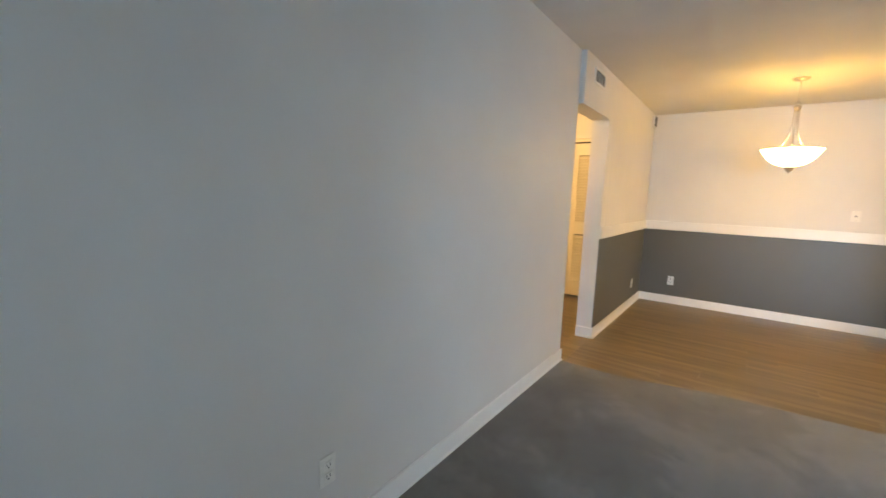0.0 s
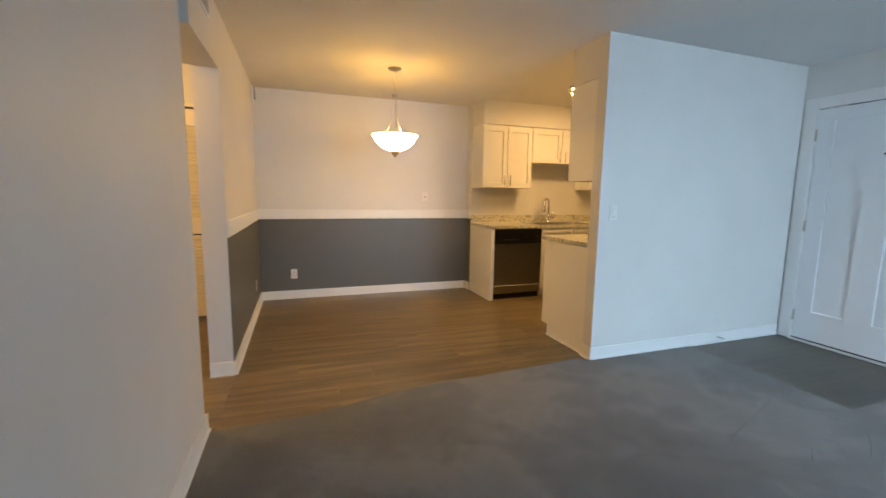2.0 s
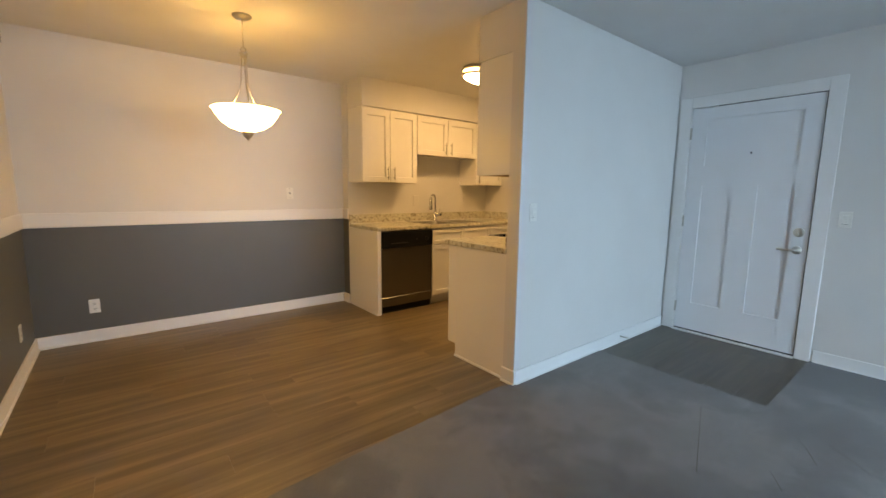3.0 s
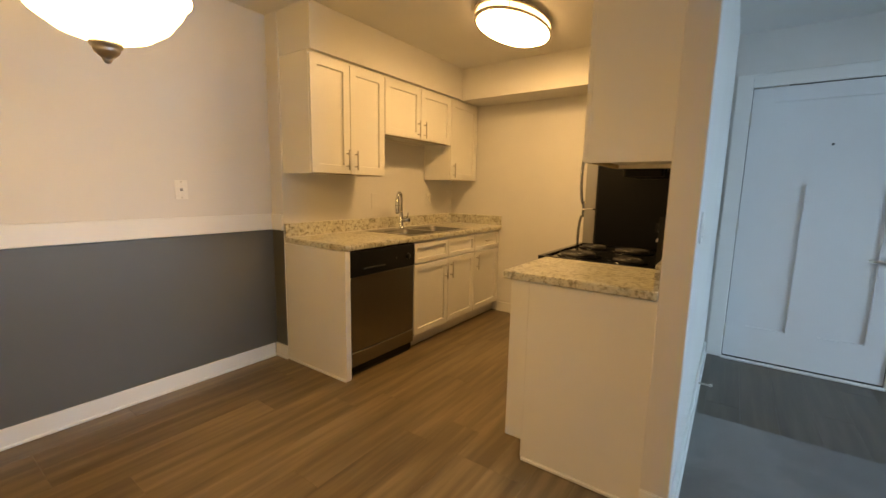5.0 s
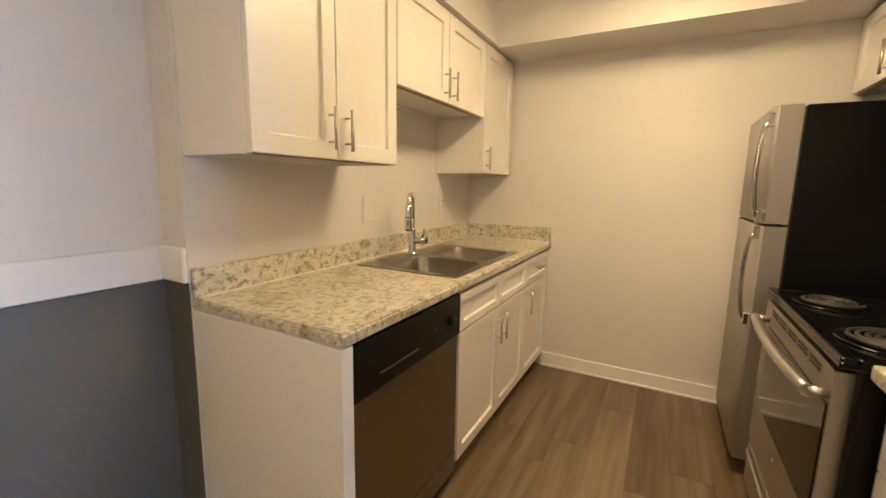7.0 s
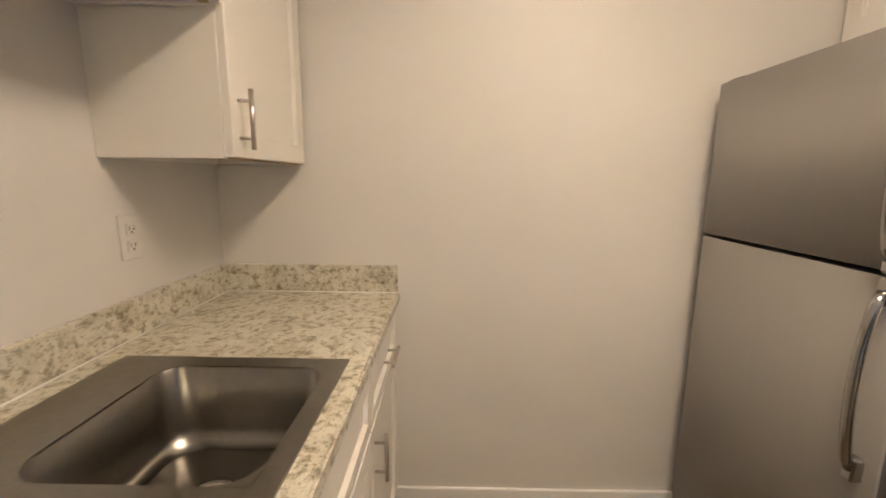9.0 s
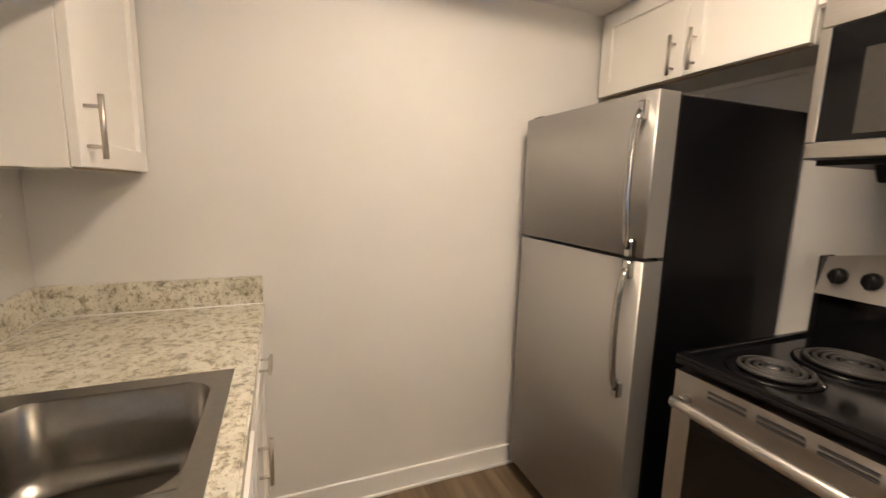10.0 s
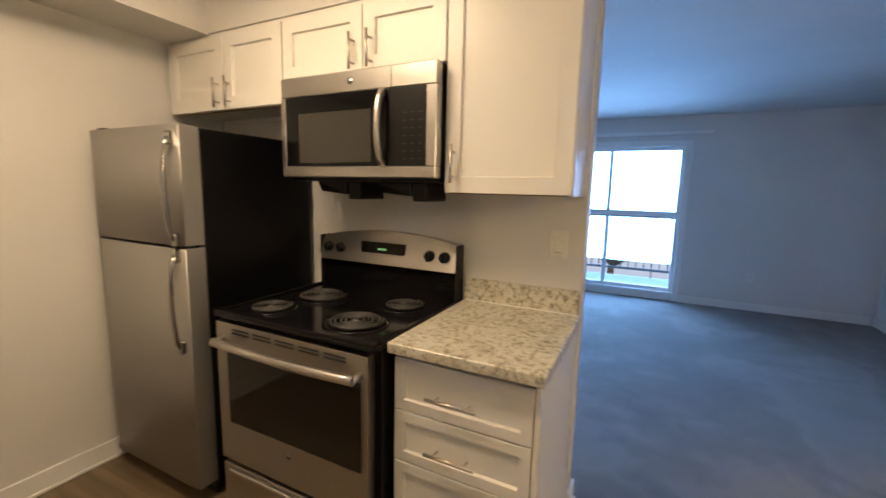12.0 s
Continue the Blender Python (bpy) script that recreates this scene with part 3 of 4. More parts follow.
louver_door(-1.115, -0.815)
louver_door(-0.81, -0.255)
structure("trim_closet", solid(-1.12, -0.25, 6.53, 6.57, 2.062, 2.10), LOUVER, "cream closet head board", "trim")
structure("trim_track", solid(-1.12, -0.25, 6.535, 6.56, 2.045, 2.062), SLOT, "dark closet door track", "trim")
ob = thing("hall_light", (-0.9, 4.9, TOP), "lit opal ceiling light in the hall", "ceiling light")
part("shade", lathe(bmesh.new(), [(0.0001, -0.06), (0.09, -0.05), (0.13, -0.02), (0.14, -0.001)], (-0.9, 4.9, TOP), 32), glowing("hall_opal_glass", (1.0, 0.72, 0.4), 6.0), ob)


# ---- pendant ----
def pendant(x, y):
    ob = thing("pendant_lamp", (x, y, TOP), "lit alabaster bowl pendant with satin nickel rods", "pendant lamp")
    part("canopy", lathe(bmesh.new(), [(0.062, 0), (0.062, -0.006), (0.05, -0.018), (0.018, -0.026), (0.0001, -0.026)], (x, y, TOP), 32), NICKEL, ob)
    part("cord", sweep(bmesh.new(), [(x, y, TOP - 0.02), (x, y, 2.235)], 0.0035, 8), NICKEL, ob)
    ring = [(x + 0.016 * math.cos(a), y, 2.222 + 0.016 * math.sin(a)) for a in [2 * math.pi * k / 16 for k in range(17)]]
    part("ring", sweep(bmesh.new(), ring, 0.003, 8), NICKEL, ob)
    part("collar", lathe(bmesh.new(), [(0.01, 0.035), (0.028, 0.03), (0.03, 0.022), (0.022, 0.016), (0.022, 0.0), (0.012, -0.004)], (x, y, 2.172), 24), NICKEL, ob)
    for k in range(3):
        a = 0.5 + k * 2 * math.pi / 3
        pts = []
        for s in range(13):
            u = s / 12
            r = 0.018 + 0.03 * u ** 2 + 0.045 * u ** 5
            pts.append((x + r * math.cos(a), y + r * math.sin(a), 2.175 - 0.31 * u))
        part("rod", sweep(bmesh.new(), pts, 0.0048, 8), NICKEL, ob)
    outer = [(0.0001, 1.680), (0.04, 1.683), (0.09, 1.705), (0.13, 1.742), (0.158, 1.79), (0.170, 1.822), (0.178, 1.828)]
    inner = [(0.172, 1.830), (0.164, 1.822), (0.15, 1.79), (0.12, 1.745), (0.08, 1.714), (0.0001, 1.690)]
    bm = lathe(bmesh.new(), [(r * 1.25, z) for r, z in outer + inner], (x, y, 0), 56)
    for f in bm.faces:
        f.material_index = 1 if f.normal.z > 0.05 else 0
    part("shade", bm, [BOWLGLASS, BOWLINNER], ob, "glowing alabaster glass bowl")
    part("stem", sweep(bmesh.new(), [(x, y, 1.675), (x, y, 1.72)], 0.006, 8), NICKEL, ob)
    part("finial", lathe(bmesh.new(), [(0.0001, -0.058), (0.007, -0.055), (0.012, -0.047), (0.013, -0.042), (0.020, -0.037), (0.030, -0.028), (0.033, -0.021), (0.033, -0.015), (0.039, -0.011), (0.041, -0.004), (0.039, 0.004), (0.025, 0.008)], (x, y, 1.679), 24), NICKEL, ob, "satin nickel finial")


pendant(1.335, 5.925)


def kitchen_light(x, y):
    ob = thing("ceiling_light", (x, y, TOP), "oval lit opal ceiling light with two nickel bands", "ceiling light")

    def oval(profile):
        bm = lathe(bmesh.new(), profile, (0, 0, 0), 64)
        bmesh.ops.transform(bm, matrix=Matrix.Translation((x, y, TOP)) @ Matrix.Diagonal((1.58, 0.86, 1, 1)), verts=bm.verts)
        return bm
    part("base_pan", oval([(0.225, 0), (0.225, -0.03), (0.0001, -0.03)]), TRIM, ob)
    part("band", oval([(0.236, -0.018), (0.25, -0.018), (0.25, -0.034), (0.236, -0.034), (0.236, -0.018)]), NICKEL, ob, "satin nickel band")
    part("band", oval([(0.236, -0.066), (0.248, -0.066), (0.248, -0.082), (0.234, -0.082), (0.236, -0.066)]), NICKEL, ob, "satin nickel band")
    part("diffuser", oval([(0.2345, -0.081), (0.215, -0.092), (0.15, -0.104), (0.07, -0.109), (0.0001, -0.11)]), DRUMGLASS, ob, "glowing opal diffuser")
    part("diffuser_rim", oval([(0.2335, -0.031), (0.2335, -0.080), (0.2, -0.080), (0.2, -0.031)]), DRUMSIDE, ob, "dimmer opal side of the diffuser")
    for k in range(4):
        a = 0.6 + k * math.pi / 2
        px, py = x + 1.58 * 0.241 * math.cos(a), y + 0.86 * 0.241 * math.sin(a)
        part("band_post", sweep(bmesh.new(), [(px, py, TOP - 0.07), (px, py, TOP - 0.03)], 0.004, 8), NICKEL, ob)


kitchen_light(3.57, 5.745)


# ---- cabinets ----
def bar_handle(parent, x, y, z, way, upright=True, length=0.14):
    """way: +1 or -1, the side along y to which the front faces."""
    bm = bmesh.new()
    d, h = 0.032 * way, length / 2
    off = (0, 0, 1) if upright else (1, 0, 0)
    o = Vector(off)
    c = Vector((x, y + d, z))
    sweep(bm, [c - o * h, c + o * h], 0.006, 12)
    for s in (-0.62, 0.62):
        p = c + o * h * s
        sweep(bm, [(p.x, y, p.z), (p.x, y + d, p.z)], 0.0042, 8)
    part("handle", bm, NICKEL, parent, "brushed nickel bar handle")


def shaker(parent, name, x0, x1, z0, z1, y, way, handle=None, rail=0.058):
    """A frame-and-panel front whose face lies at y."""
    bm = solid(x0, x1, min(y, y - way * 0.019), max(y, y - way * 0.019), z0, z1)
    for inset, push in ((rail, 0.0), (0.003, 0.012)):
        bm.faces.ensure_lookup_table()
        face = max((f for f in bm.faces if f.normal.y * way > 0.9), key=lambda f: (-abs(f.calc_center_median().x - (x0 + x1) / 2) - abs(f.calc_center_median().z - (z0 + z1) / 2)))
        bmesh.ops.inset_region(bm, faces=[face], thickness=inset, use_even_offset=True)
        bmesh.ops.translate(bm, verts=face.verts, vec=(0, -way * push, 0))
    outer = [e for e in bm.edges if len({round(v.co.y, 5) for v in e.verts}) == 1 and e.calc_length() > rail and all(abs(v.co.y - y) < 1e-5 for v in e.verts) and all(min(abs(v.co.x - x0), abs(v.co.x - x1), abs(v.co.z - z0), abs(v.co.z - z1)) < 1e-5 for v in e.verts)]
    bmesh.ops.bevel(bm, geom=outer, offset=0.0015, segments=1, affect="EDGES")
    front = part(name, bm, CABINET, parent)
    if handle:
        bar_handle(front, handle[0], y, handle[1], way, *handle[2:])
    return front


def upper_cabinet(x0, x1, z0, z1, y_front, y_wall, way, doors, label):
    ob = thing("wall_cabinet", ((x0 + x1) / 2, y_wall, z0), label, "cabinet", "kitchen wall cabinets")
    back = y_front - way * 0.0205
    a, b = sorted((back, y_wall))
    part("side_panel", solid(x0, x0 + 0.016, a, b, z0, z1, bevel=0.001), CABINET, ob)
    part("side_panel", solid(x1 - 0.016, x1, a, b, z0, z1, bevel=0.001), CABINET, ob)
    p, q = sorted((back - way * 0.018, y_wall + way * 0.016))
    part("bottom_panel", solid(x0 + 0.016, x1 - 0.016, p, q, z0 + 0.018, z0 + 0.034), CABINET, ob)
    part("top_panel", solid(x0 + 0.016, x1 - 0.016, p, q, z1 - 0.016, z1), CABINET, ob)
    p, q = sorted((back, back - way * 0.018))
    part("face_frame", solid(x0 + 0.016, x1 - 0.016, p, q, z0, z0 + 0.036), BARE, ob, "bare wood lower edge")
    part("face_frame", solid(x0 + 0.016, x1 - 0.016, p, q, z1 - 0.03, z1), CABINET, ob)
    p, q = sorted((y_wall, y_wall + way * 0.016))
    part("back_panel", solid(x0 + 0.016, x1 - 0.016, p, q, z0, z1 - 0.016), CABINET, ob)
    for d in doors:
        shaker(ob, "door", d[0], d[1], z0 + 0.004, z1 - 0.022, y_front, way, d[2])
    return ob


G = 0.0025
UF = 6.705
upper_cabinet(2.62, 3.313, 1.372, 2.150, UF, KNORTH, -1, [(2.62 + G, 2.958 - G, (2.918, 1.475)), (2.958 + G, 3.313 - G, (3.0, 1.475))], "tall white shaker wall cabinet with two doors")
upper_cabinet(3.315, 4.231, 1.70, 2.150, UF, KNORTH, -1, [(3.315 + G, 3.765 - G, (3.722, 1.79)), (3.765 + G, 4.231 - G, (3.806, 1.79))], "short white shaker wall cabinet above the sink")
upper_cabinet(4.233, 4.732, 1.372, 2.150, UF, KNORTH, -1, [(4.233 + G, 4.715 - G, (4.273, 1.465))], "white shaker corner wall cabinet with one door")
SF = 4.925
upper_cabinet(2.59, 3.058, 1.396, 2.150, SF, PART_N, 1, [(2.59 + G, 3.058 - G, (3.018, 1.505))], "white shaker wall cabinet above the short worktop")
upper_cabinet(3.06, 3.878, 1.868, 2.150, SF, PART_N, 1, [(3.06 + G, 3.436 - G, (3.393, 1.95)), (3.436 + G, 3.878 - G, (3.48, 1.95))], "short white shaker cabinet above the microwave")
upper_cabinet(3.88, 4.732, 1.775, 2.150, SF, PART_N, 1, [(3.88 + G, 4.278 - G, (4.236, 1.858)), (4.278 + G, 4.715 - G, (4.32, 1.858))], "short white shaker cabinet above the refrigerator")


def base_cabinet(x0, x1, y_front, y_wall, way, fronts, label, top=0.875):
    """fronts: rows of (kind, x0, x1, z0, z1, handle)."""
    ob = thing("base_cabinet", ((x0 + x1) / 2, y_front, 0), label, "cabinet", "kitchen base cabinets")
    back = y_front - way * 0.0205
    a, b = sorted((back, y_wall))
    bm = solid(x0, x1, a, b, 0.10, top, bevel=0.001)
    if top < 0.8:
        p, q = sorted((back, back - way * 0.018))
        box(bm, x0, x1, p, q, top, 0.875)
    part("body", bm, CABINET, ob)
    p, q = sorted((back - way * 0.055, back - way * 0.07))
    part("toe_kick", solid(x0, x1, p, q, 0, 0.10), CABINET, ob)
    for kind, a, b, c, d, h in fronts:
        shaker(ob, kind, a, b, c, d, y_front, way, h, 0.05 if kind == "door" else 0.036)
    return ob


BF = 6.39
base_cabinet(3.31, 4.208, BF, KNORTH, -1, [
    ("drawer", 3.31 + G, 3.77 - G, 0.70, 0.858, None), ("drawer", 3.77 + G, 4.208 - G, 0.70, 0.858, None),
    ("door", 3.31 + G, 3.77 - G, 0.115, 0.69, (3.727, 0.585)), ("door", 3.77 + G, 4.208 - G, 0.115, 0.69, (3.806, 0.585))], "white shaker sink base cabinet with two doors", 0.72)
base_cabinet(4.21, 4.732, BF, KNORTH, -1, [
    ("drawer", 4.21 + G, 4.70 - G, 0.70, 0.858, (4.455, 0.785, False)), ("door", 4.21 + G, 4.70 - G, 0.115, 0.69, (4.247, 0.59))], "white shaker base cabinet with a drawer and door")
ob = thing("end_panel", (2.635, 6.7, 0), "plain white end panel beside the dishwasher", "cabinet panel")
part("panel", solid(2.609, 2.653, 6.384, KNORTH, 0, 0.874, bevel=0.002), CABINET, ob)
part("shoe_moulding", solid(2.597, 2.609, 6.384, KNORTH - 0.03, 0, 0.016, bevel=0.003), TRIM, ob)
DF = 5.215
ob = base_cabinet(2.606, 3.088, DF, PART_N, 1, [
    ("drawer", 2.606 + G, 3.085 - G, 0.668 - 0.187 * k + G, 0.855 - 0.187 * k - G, (2.862, 0.748 - 0.19 * k, False, 0.175)) for k in range(4)], "white shaker base cabinet with a stack of drawers")
ob = thing("end_panel", (2.60, 4.9, 0), "plain white end panel of the short worktop", "cabinet panel")
bm = bmesh.new()
box(bm, 2.588, 2.604, PART_N, DF - 0.09, 0, 0.874, bevel=0.0015)
box(bm, 2.588, 2.604, DF - 0.09, DF, 0.10, 0.874, bevel=0.0015)
part("panel", bm, CABINET, ob)
part("shoe_moulding", solid(2.576, 2.588, PART_N, DF - 0.09, 0, 0.016, bevel=0.003), TRIM, ob)


# ---- worktops ----
SX0, SX1, SY0, SY1 = 3.335, 4.145, 6.425, 6.945
ob = thing("worktop", (3.7, 6.7, 0.876), "speckled beige stone-look laminate worktop with a backsplash", "worktop")
bm = bmesh.new()
X0, X1, Y0 = 2.611, 4.733, 6.379
xs, ys = [X0, SX0 + 0.02, SX1 - 0.02, X1], [Y0, SY0 + 0.02, SY1 - 0.02, KNORTH]
grid = [[bm.verts.new((x, y, 0.914)) for y in ys] for x in xs]
cells = [bm.faces.new((grid[p][q], grid[p + 1][q], grid[p + 1][q + 1], grid[p][q + 1])) for p in range(3) for q in range(3) if (p, q) != (1, 1)]
made = bmesh.ops.extrude_face_region(bm, geom=cells)["geom"]
bmesh.ops.translate(bm, verts=[v for v in made if isinstance(v, bmesh.types.BMVert)], vec=(0, 0, -0.038))
bmesh.ops.recalc_face_normals(bm, faces=bm.faces)
lip = [e for e in bm.edges if all(abs(v.co.y - Y0) < 1e-5 for v in e.verts) and abs(e.verts[0].co.z - e.verts[1].co.z) < 1e-5]
lip += [e for e in bm.edges if all(abs(v.co.x - X0) < 1e-5 for v in e.verts) and abs(e.verts[0].co.z - e.verts[1].co.z) < 1e-5]
bmesh.ops.bevel(bm, geom=lip, offset=0.006, segments=3, affect="EDGES")
part("top", bm, COUNTER, ob)
part("backsplash", solid(X0, X1 - 0.02, KNORTH - 0.02, KNORTH, 0.914, 1.015, bevel=0.003), COUNTER, ob)
for a, b in (((X0 + 0.01, KNORTH - 0.021), (X1 - 0.02, KNORTH - 0.021)), ((X1 - 0.021, KNORTH - 0.02), (X1 - 0.021, Y0 + 0.006))):
    part("caulk", sweep(bmesh.new(), [(*a, 0.915), (*b, 0.915)], 0.003, 6), TRIM, ob, "white caulk line")
part("side_splash", solid(X1 - 0.02, X1, Y0 + 0.005, KNORTH, 0.914, 1.015, bevel=0.003), COUNTER, ob)
ob = thing("worktop", (2.85, 4.9, 0.876), "short speckled beige laminate worktop beside the range", "worktop")
part("top", solid(2.571, 3.09, PART_N, 5.252, 0.876, 0.914, bevel=0.006, segments=3), COUNTER, ob)
part("caulk", sweep(bmesh.new(), [(2.59, PART_N + 0.021, 0.915), (3.09, PART_N + 0.021, 0.915)], 0.003, 6), TRIM, ob, "white caulk line")
part("backsplash", solid(2.585, 3.09, PART_N, PART_N + 0.02, 0.914, 1.015, bevel=0.003), COUNTER, ob)


# ---- sink ----
def bowl(bm, x0, x1, y0, y1, top, depth, r=0.06):
    """A rounded steel bowl, open above."""
    def loop(inset, z, rad):
        pts = []
        for cx, cy, a0 in ((x1 - inset - rad, y1 - inset - rad, 0), (x0 + inset + rad, y1 - inset - rad, 90), (x0 + inset + rad, y0 + inset + rad, 180), (x1 - inset - rad, y0 + inset + rad, 270)):
            for k in range(7):
                a = radians(a0 + 15 * k)
                pts.append(bm.verts.new((cx + rad * math.cos(a), cy + rad * math.sin(a), z)))
        return pts
    loops = [loop(-0.004, top, r + 0.004), loop(0.0, top - 0.004, r), loop(0.004, top - depth * 0.8, r), loop(0.012, top - depth * 0.95, r), loop(0.035, top - depth, r)]
    for a, b in zip(loops, loops[1:]):
        for k in range(len(a)):
            f = bm.faces.new((a[k], b[k], b[(k + 1) % len(a)], a[(k + 1) % len(a)]))
            f.smooth = True
    bm.faces.new(loops[-1])
    return loops[0]


ob = thing("sink", (3.74, 6.68, 0.914), "double-bowl brushed stainless steel drop-in sink", "sink")
T = 0.9185
BOWLS = [(3.372, 3.70), (3.745, 4.10)]
BY0, BY1 = 6.462, 6.815
bm = bmesh.new()
for x0, x1 in ((SX0, BOWLS[0][0]), (BOWLS[0][1], BOWLS[1][0]), (BOWLS[1][1], SX1)):
    box(bm, x0, x1, SY0, SY1, T - 0.004, T)
for x0, x1 in BOWLS:
    box(bm, x0, x1, SY0, BY0, T - 0.004, T)
    box(bm, x0, x1, BY1, SY1, T - 0.004, T)
    rim_z = T + 0.0004
    for cx, cy, sx, sy in ((x0, BY0, 1, 1), (x1, BY0, -1, 1), (x0, BY1, 1, -1), (x1, BY1, -1, -1)):
        r = 0.06
        corner = bm.verts.new((cx, cy, rim_z))
        arc = [bm.verts.new((cx + sx * (r - r * math.cos(radians(15 * k))), cy + sy * (r - r * math.sin(radians(15 * k))), rim_z)) for k in range(7)]
        for p, q in zip(arc, arc[1:]):
            bm.faces.new((corner, p, q))
part("rim", bm, SINKSTEEL, ob)
for x0, x1 in BOWLS:
    bm = bmesh.new()
    bowl(bm, x0, x1, BY0, BY1, T, 0.18)
    b = part("bowl", bm, SINKSTEEL, ob)
    c = ((x0 + x1) / 2, (BY0 + BY1) / 2, T - 0.18)
    part("drain", lathe(bmesh.new(), [(0.055, 0.0), (0.055, 0.004), (0.045, 0.005), (0.038, -0.006 + 0.007), (0.0001, 0.0012)], c, 24), CHROME, b, "chrome basket drain")

ob = thing("faucet", (3.717, 6.885, T), "chrome gooseneck pull-down kitchen faucet", "faucet")
fx, fy = 3.717, 6.885
part("base", lathe(bmesh.new(), [(0.030, 0), (0.030, 0.006), (0.024, 0.012), (0.021, 0.02), (0.019, 0.13), (0.016, 0.14), (0.012, 0.145)], (fx, fy, T), 24), CHROME, ob)
ux, uy = -0.92, -0.39                            # the way the spout points
arc = [(fx, fy, T + 0.13), (fx, fy, T + 0.27)] + [(fx + ux * 0.056 * (1 - math.cos(radians(a))), fy + uy * 0.056 * (1 - math.cos(radians(a))), T + 0.27 + 0.056 * math.sin(radians(a))) for a in range(15, 181, 15)]
part("spout", sweep(bmesh.new(), arc, 0.0125, 16), CHROME, ob)
hx, hy = fx + 0.112 * ux, fy + 0.112 * uy
part("hose_collar", lathe(bmesh.new(), [(0.0200, 0.002), (0.0206, 0.0015), (0.0207, -0.0015), (0.0202, -0.002)], (hx, hy, T + 0.212), 24), SLOT, ob, "black joint of the spray head")
head = part("spray_head", lathe(bmesh.new(), [(0.0145, 0.088), (0.0185, 0.074), (0.0225, -0.035), (0.021, -0.045), (0.0001, -0.045)], (hx, hy, T + 0.19), 20), CHROME, ob, "chrome spray head")
part("nozzle", lathe(bmesh.new(), [(0.015, 0.0), (0.015, -0.004), (0.0001, -0.004)], (hx, hy, T + 0.145), 16), SLOT, head)
part("lever", sweep(bmesh.new(), [(fx, fy, T + 0.078), (fx + 0.03, fy - 0.07, T + 0.078)], 0.0185, 18), CHROME, ob)
part("lever_cap", sweep(bmesh.new(), [(fx + 0.0302, fy - 0.0705, T + 0.078), (fx + 0.0325, fy - 0.0755, T + 0.078)], 0.0165, 18), BLACKPLASTIC, ob, "dark end of the handle barrel")
part("lever_pin", sweep(bmesh.new(), [(fx + 0.02, fy - 0.05, T + 0.09), (fx + 0.024, fy - 0.056, T + 0.12), (fx + 0.026, fy - 0.06, T + 0.145)], 0.0055, 10), CHROME, ob)


# ---- dishwasher ----
ob = thing("dishwasher", (2.997, 6.45, 0), "stainless steel dishwasher with a black control panel", "dishwasher")
DX0, DX1 = 2.657, 3.306
part("body", solid(DX0, DX1, 6.42, KNORTH - 0.02, 0.02, 0.868), BLACKPLASTIC, ob)
panel = part("control_panel", solid(DX0, DX1, 6.386, 6.42, 0.695, 0.866, bevel=0.006, segments=2), BLACKPLASTIC, ob, "black control panel with a pocket handle")
part("pocket_handle", solid(2.77, 2.98, 6.382, 6.387, 0.738, 0.748, bevel=0.002), SLOT, panel)
part("dial", lathe(bmesh.new(), [(0.022, 0.0), (0.02, -0.014), (0.0001, -0.015)], (3.225, 6.386, 0.775), 20, "y"), BLACKPLASTIC, panel)
part("indicator", lathe(bmesh.new(), [(0.006, 0.0), (0.006, -0.003), (0.0001, -0.003)], (3.095, 6.386, 0.775), 12, "y"), PRINT, panel)
part("door", solid(DX0, DX1, 6.398, 6.42, 0.178, 0.692, bevel=0.004, segments=2), STEEL_DARK, ob, "smoky brushed stainless door")
part("kick_panel", solid(DX0, DX1, 6.396, 6.42, 0.075, 0.172, bevel=0.003), STEEL_DARK, ob)
part("toe_kick", solid(DX0, DX1, 6.43, 6.45, 0.0, 0.075), SLOT, ob)


# ---- refrigerator ----
ob = thing("refrigerator", (4.33, 5.0, 0), "stainless steel top-freezer refrigerator with black sides", "refrigerator")
FX0, FX1, FY = 4.008, 4.668, 5.333
part("body", solid(FX0 + 0.004, FX1 - 0.004, PART_N + 0.03, FY - 0.097, 0.02, 1.635, bevel=0.004), BLACKSIDE, ob, "textured black cabinet sides")


def fridge_door(name, z0, z1, h0, h1):
    bm = bmesh.new()
    rows = []
    for k in range(17):
        u = 0.5 - 0.5 * math.cos(math.pi * k / 16)
        x = FX0 + (FX1 - FX0) * u
        d = FY - 0.010 * abs(2 * u - 1) ** 14
        rows.append((x, d))
    low = [bm.verts.new((x, d, z0)) for x, d in rows] + [bm.verts.new((FX1, FY - 0.088, z0)), bm.verts.new((FX0, FY - 0.088, z0))]
    high = [bm.verts.new((v.co.x, v.co.y, z1)) for v in low]
    n = len(low)
    bm.faces.new(high)
    bm.faces.new(low[::-1])
    for k in range(n):
        f = bm.faces.new((low[k], low[(k + 1) % n], high[(k + 1) % n], high[k]))
        f.smooth = k < 16
    bmesh.ops.recalc_face_normals(bm, faces=bm.faces)
    door = part(name, bm, FRIDGESTEEL, ob)
    x = FX0 + 0.04
    pts = []
    for k in range(15):
        u = k / 14
        pts.append((x, FY + 0.012 + 0.026 * math.sin(math.pi * u) ** 0.5, h0 + (h1 - h0) * u))
    bm = sweep(bmesh.new(), pts, 0.0105, 12)
    for z in (h0, h1):
        box(bm, x - 0.014, x + 0.014, FY - 0.02, FY + 0.018, z - 0.028, z + 0.028, bevel=0.005)
    part("handle", bm, HANDLESTEEL, door, "curved steel door handle")
    return door


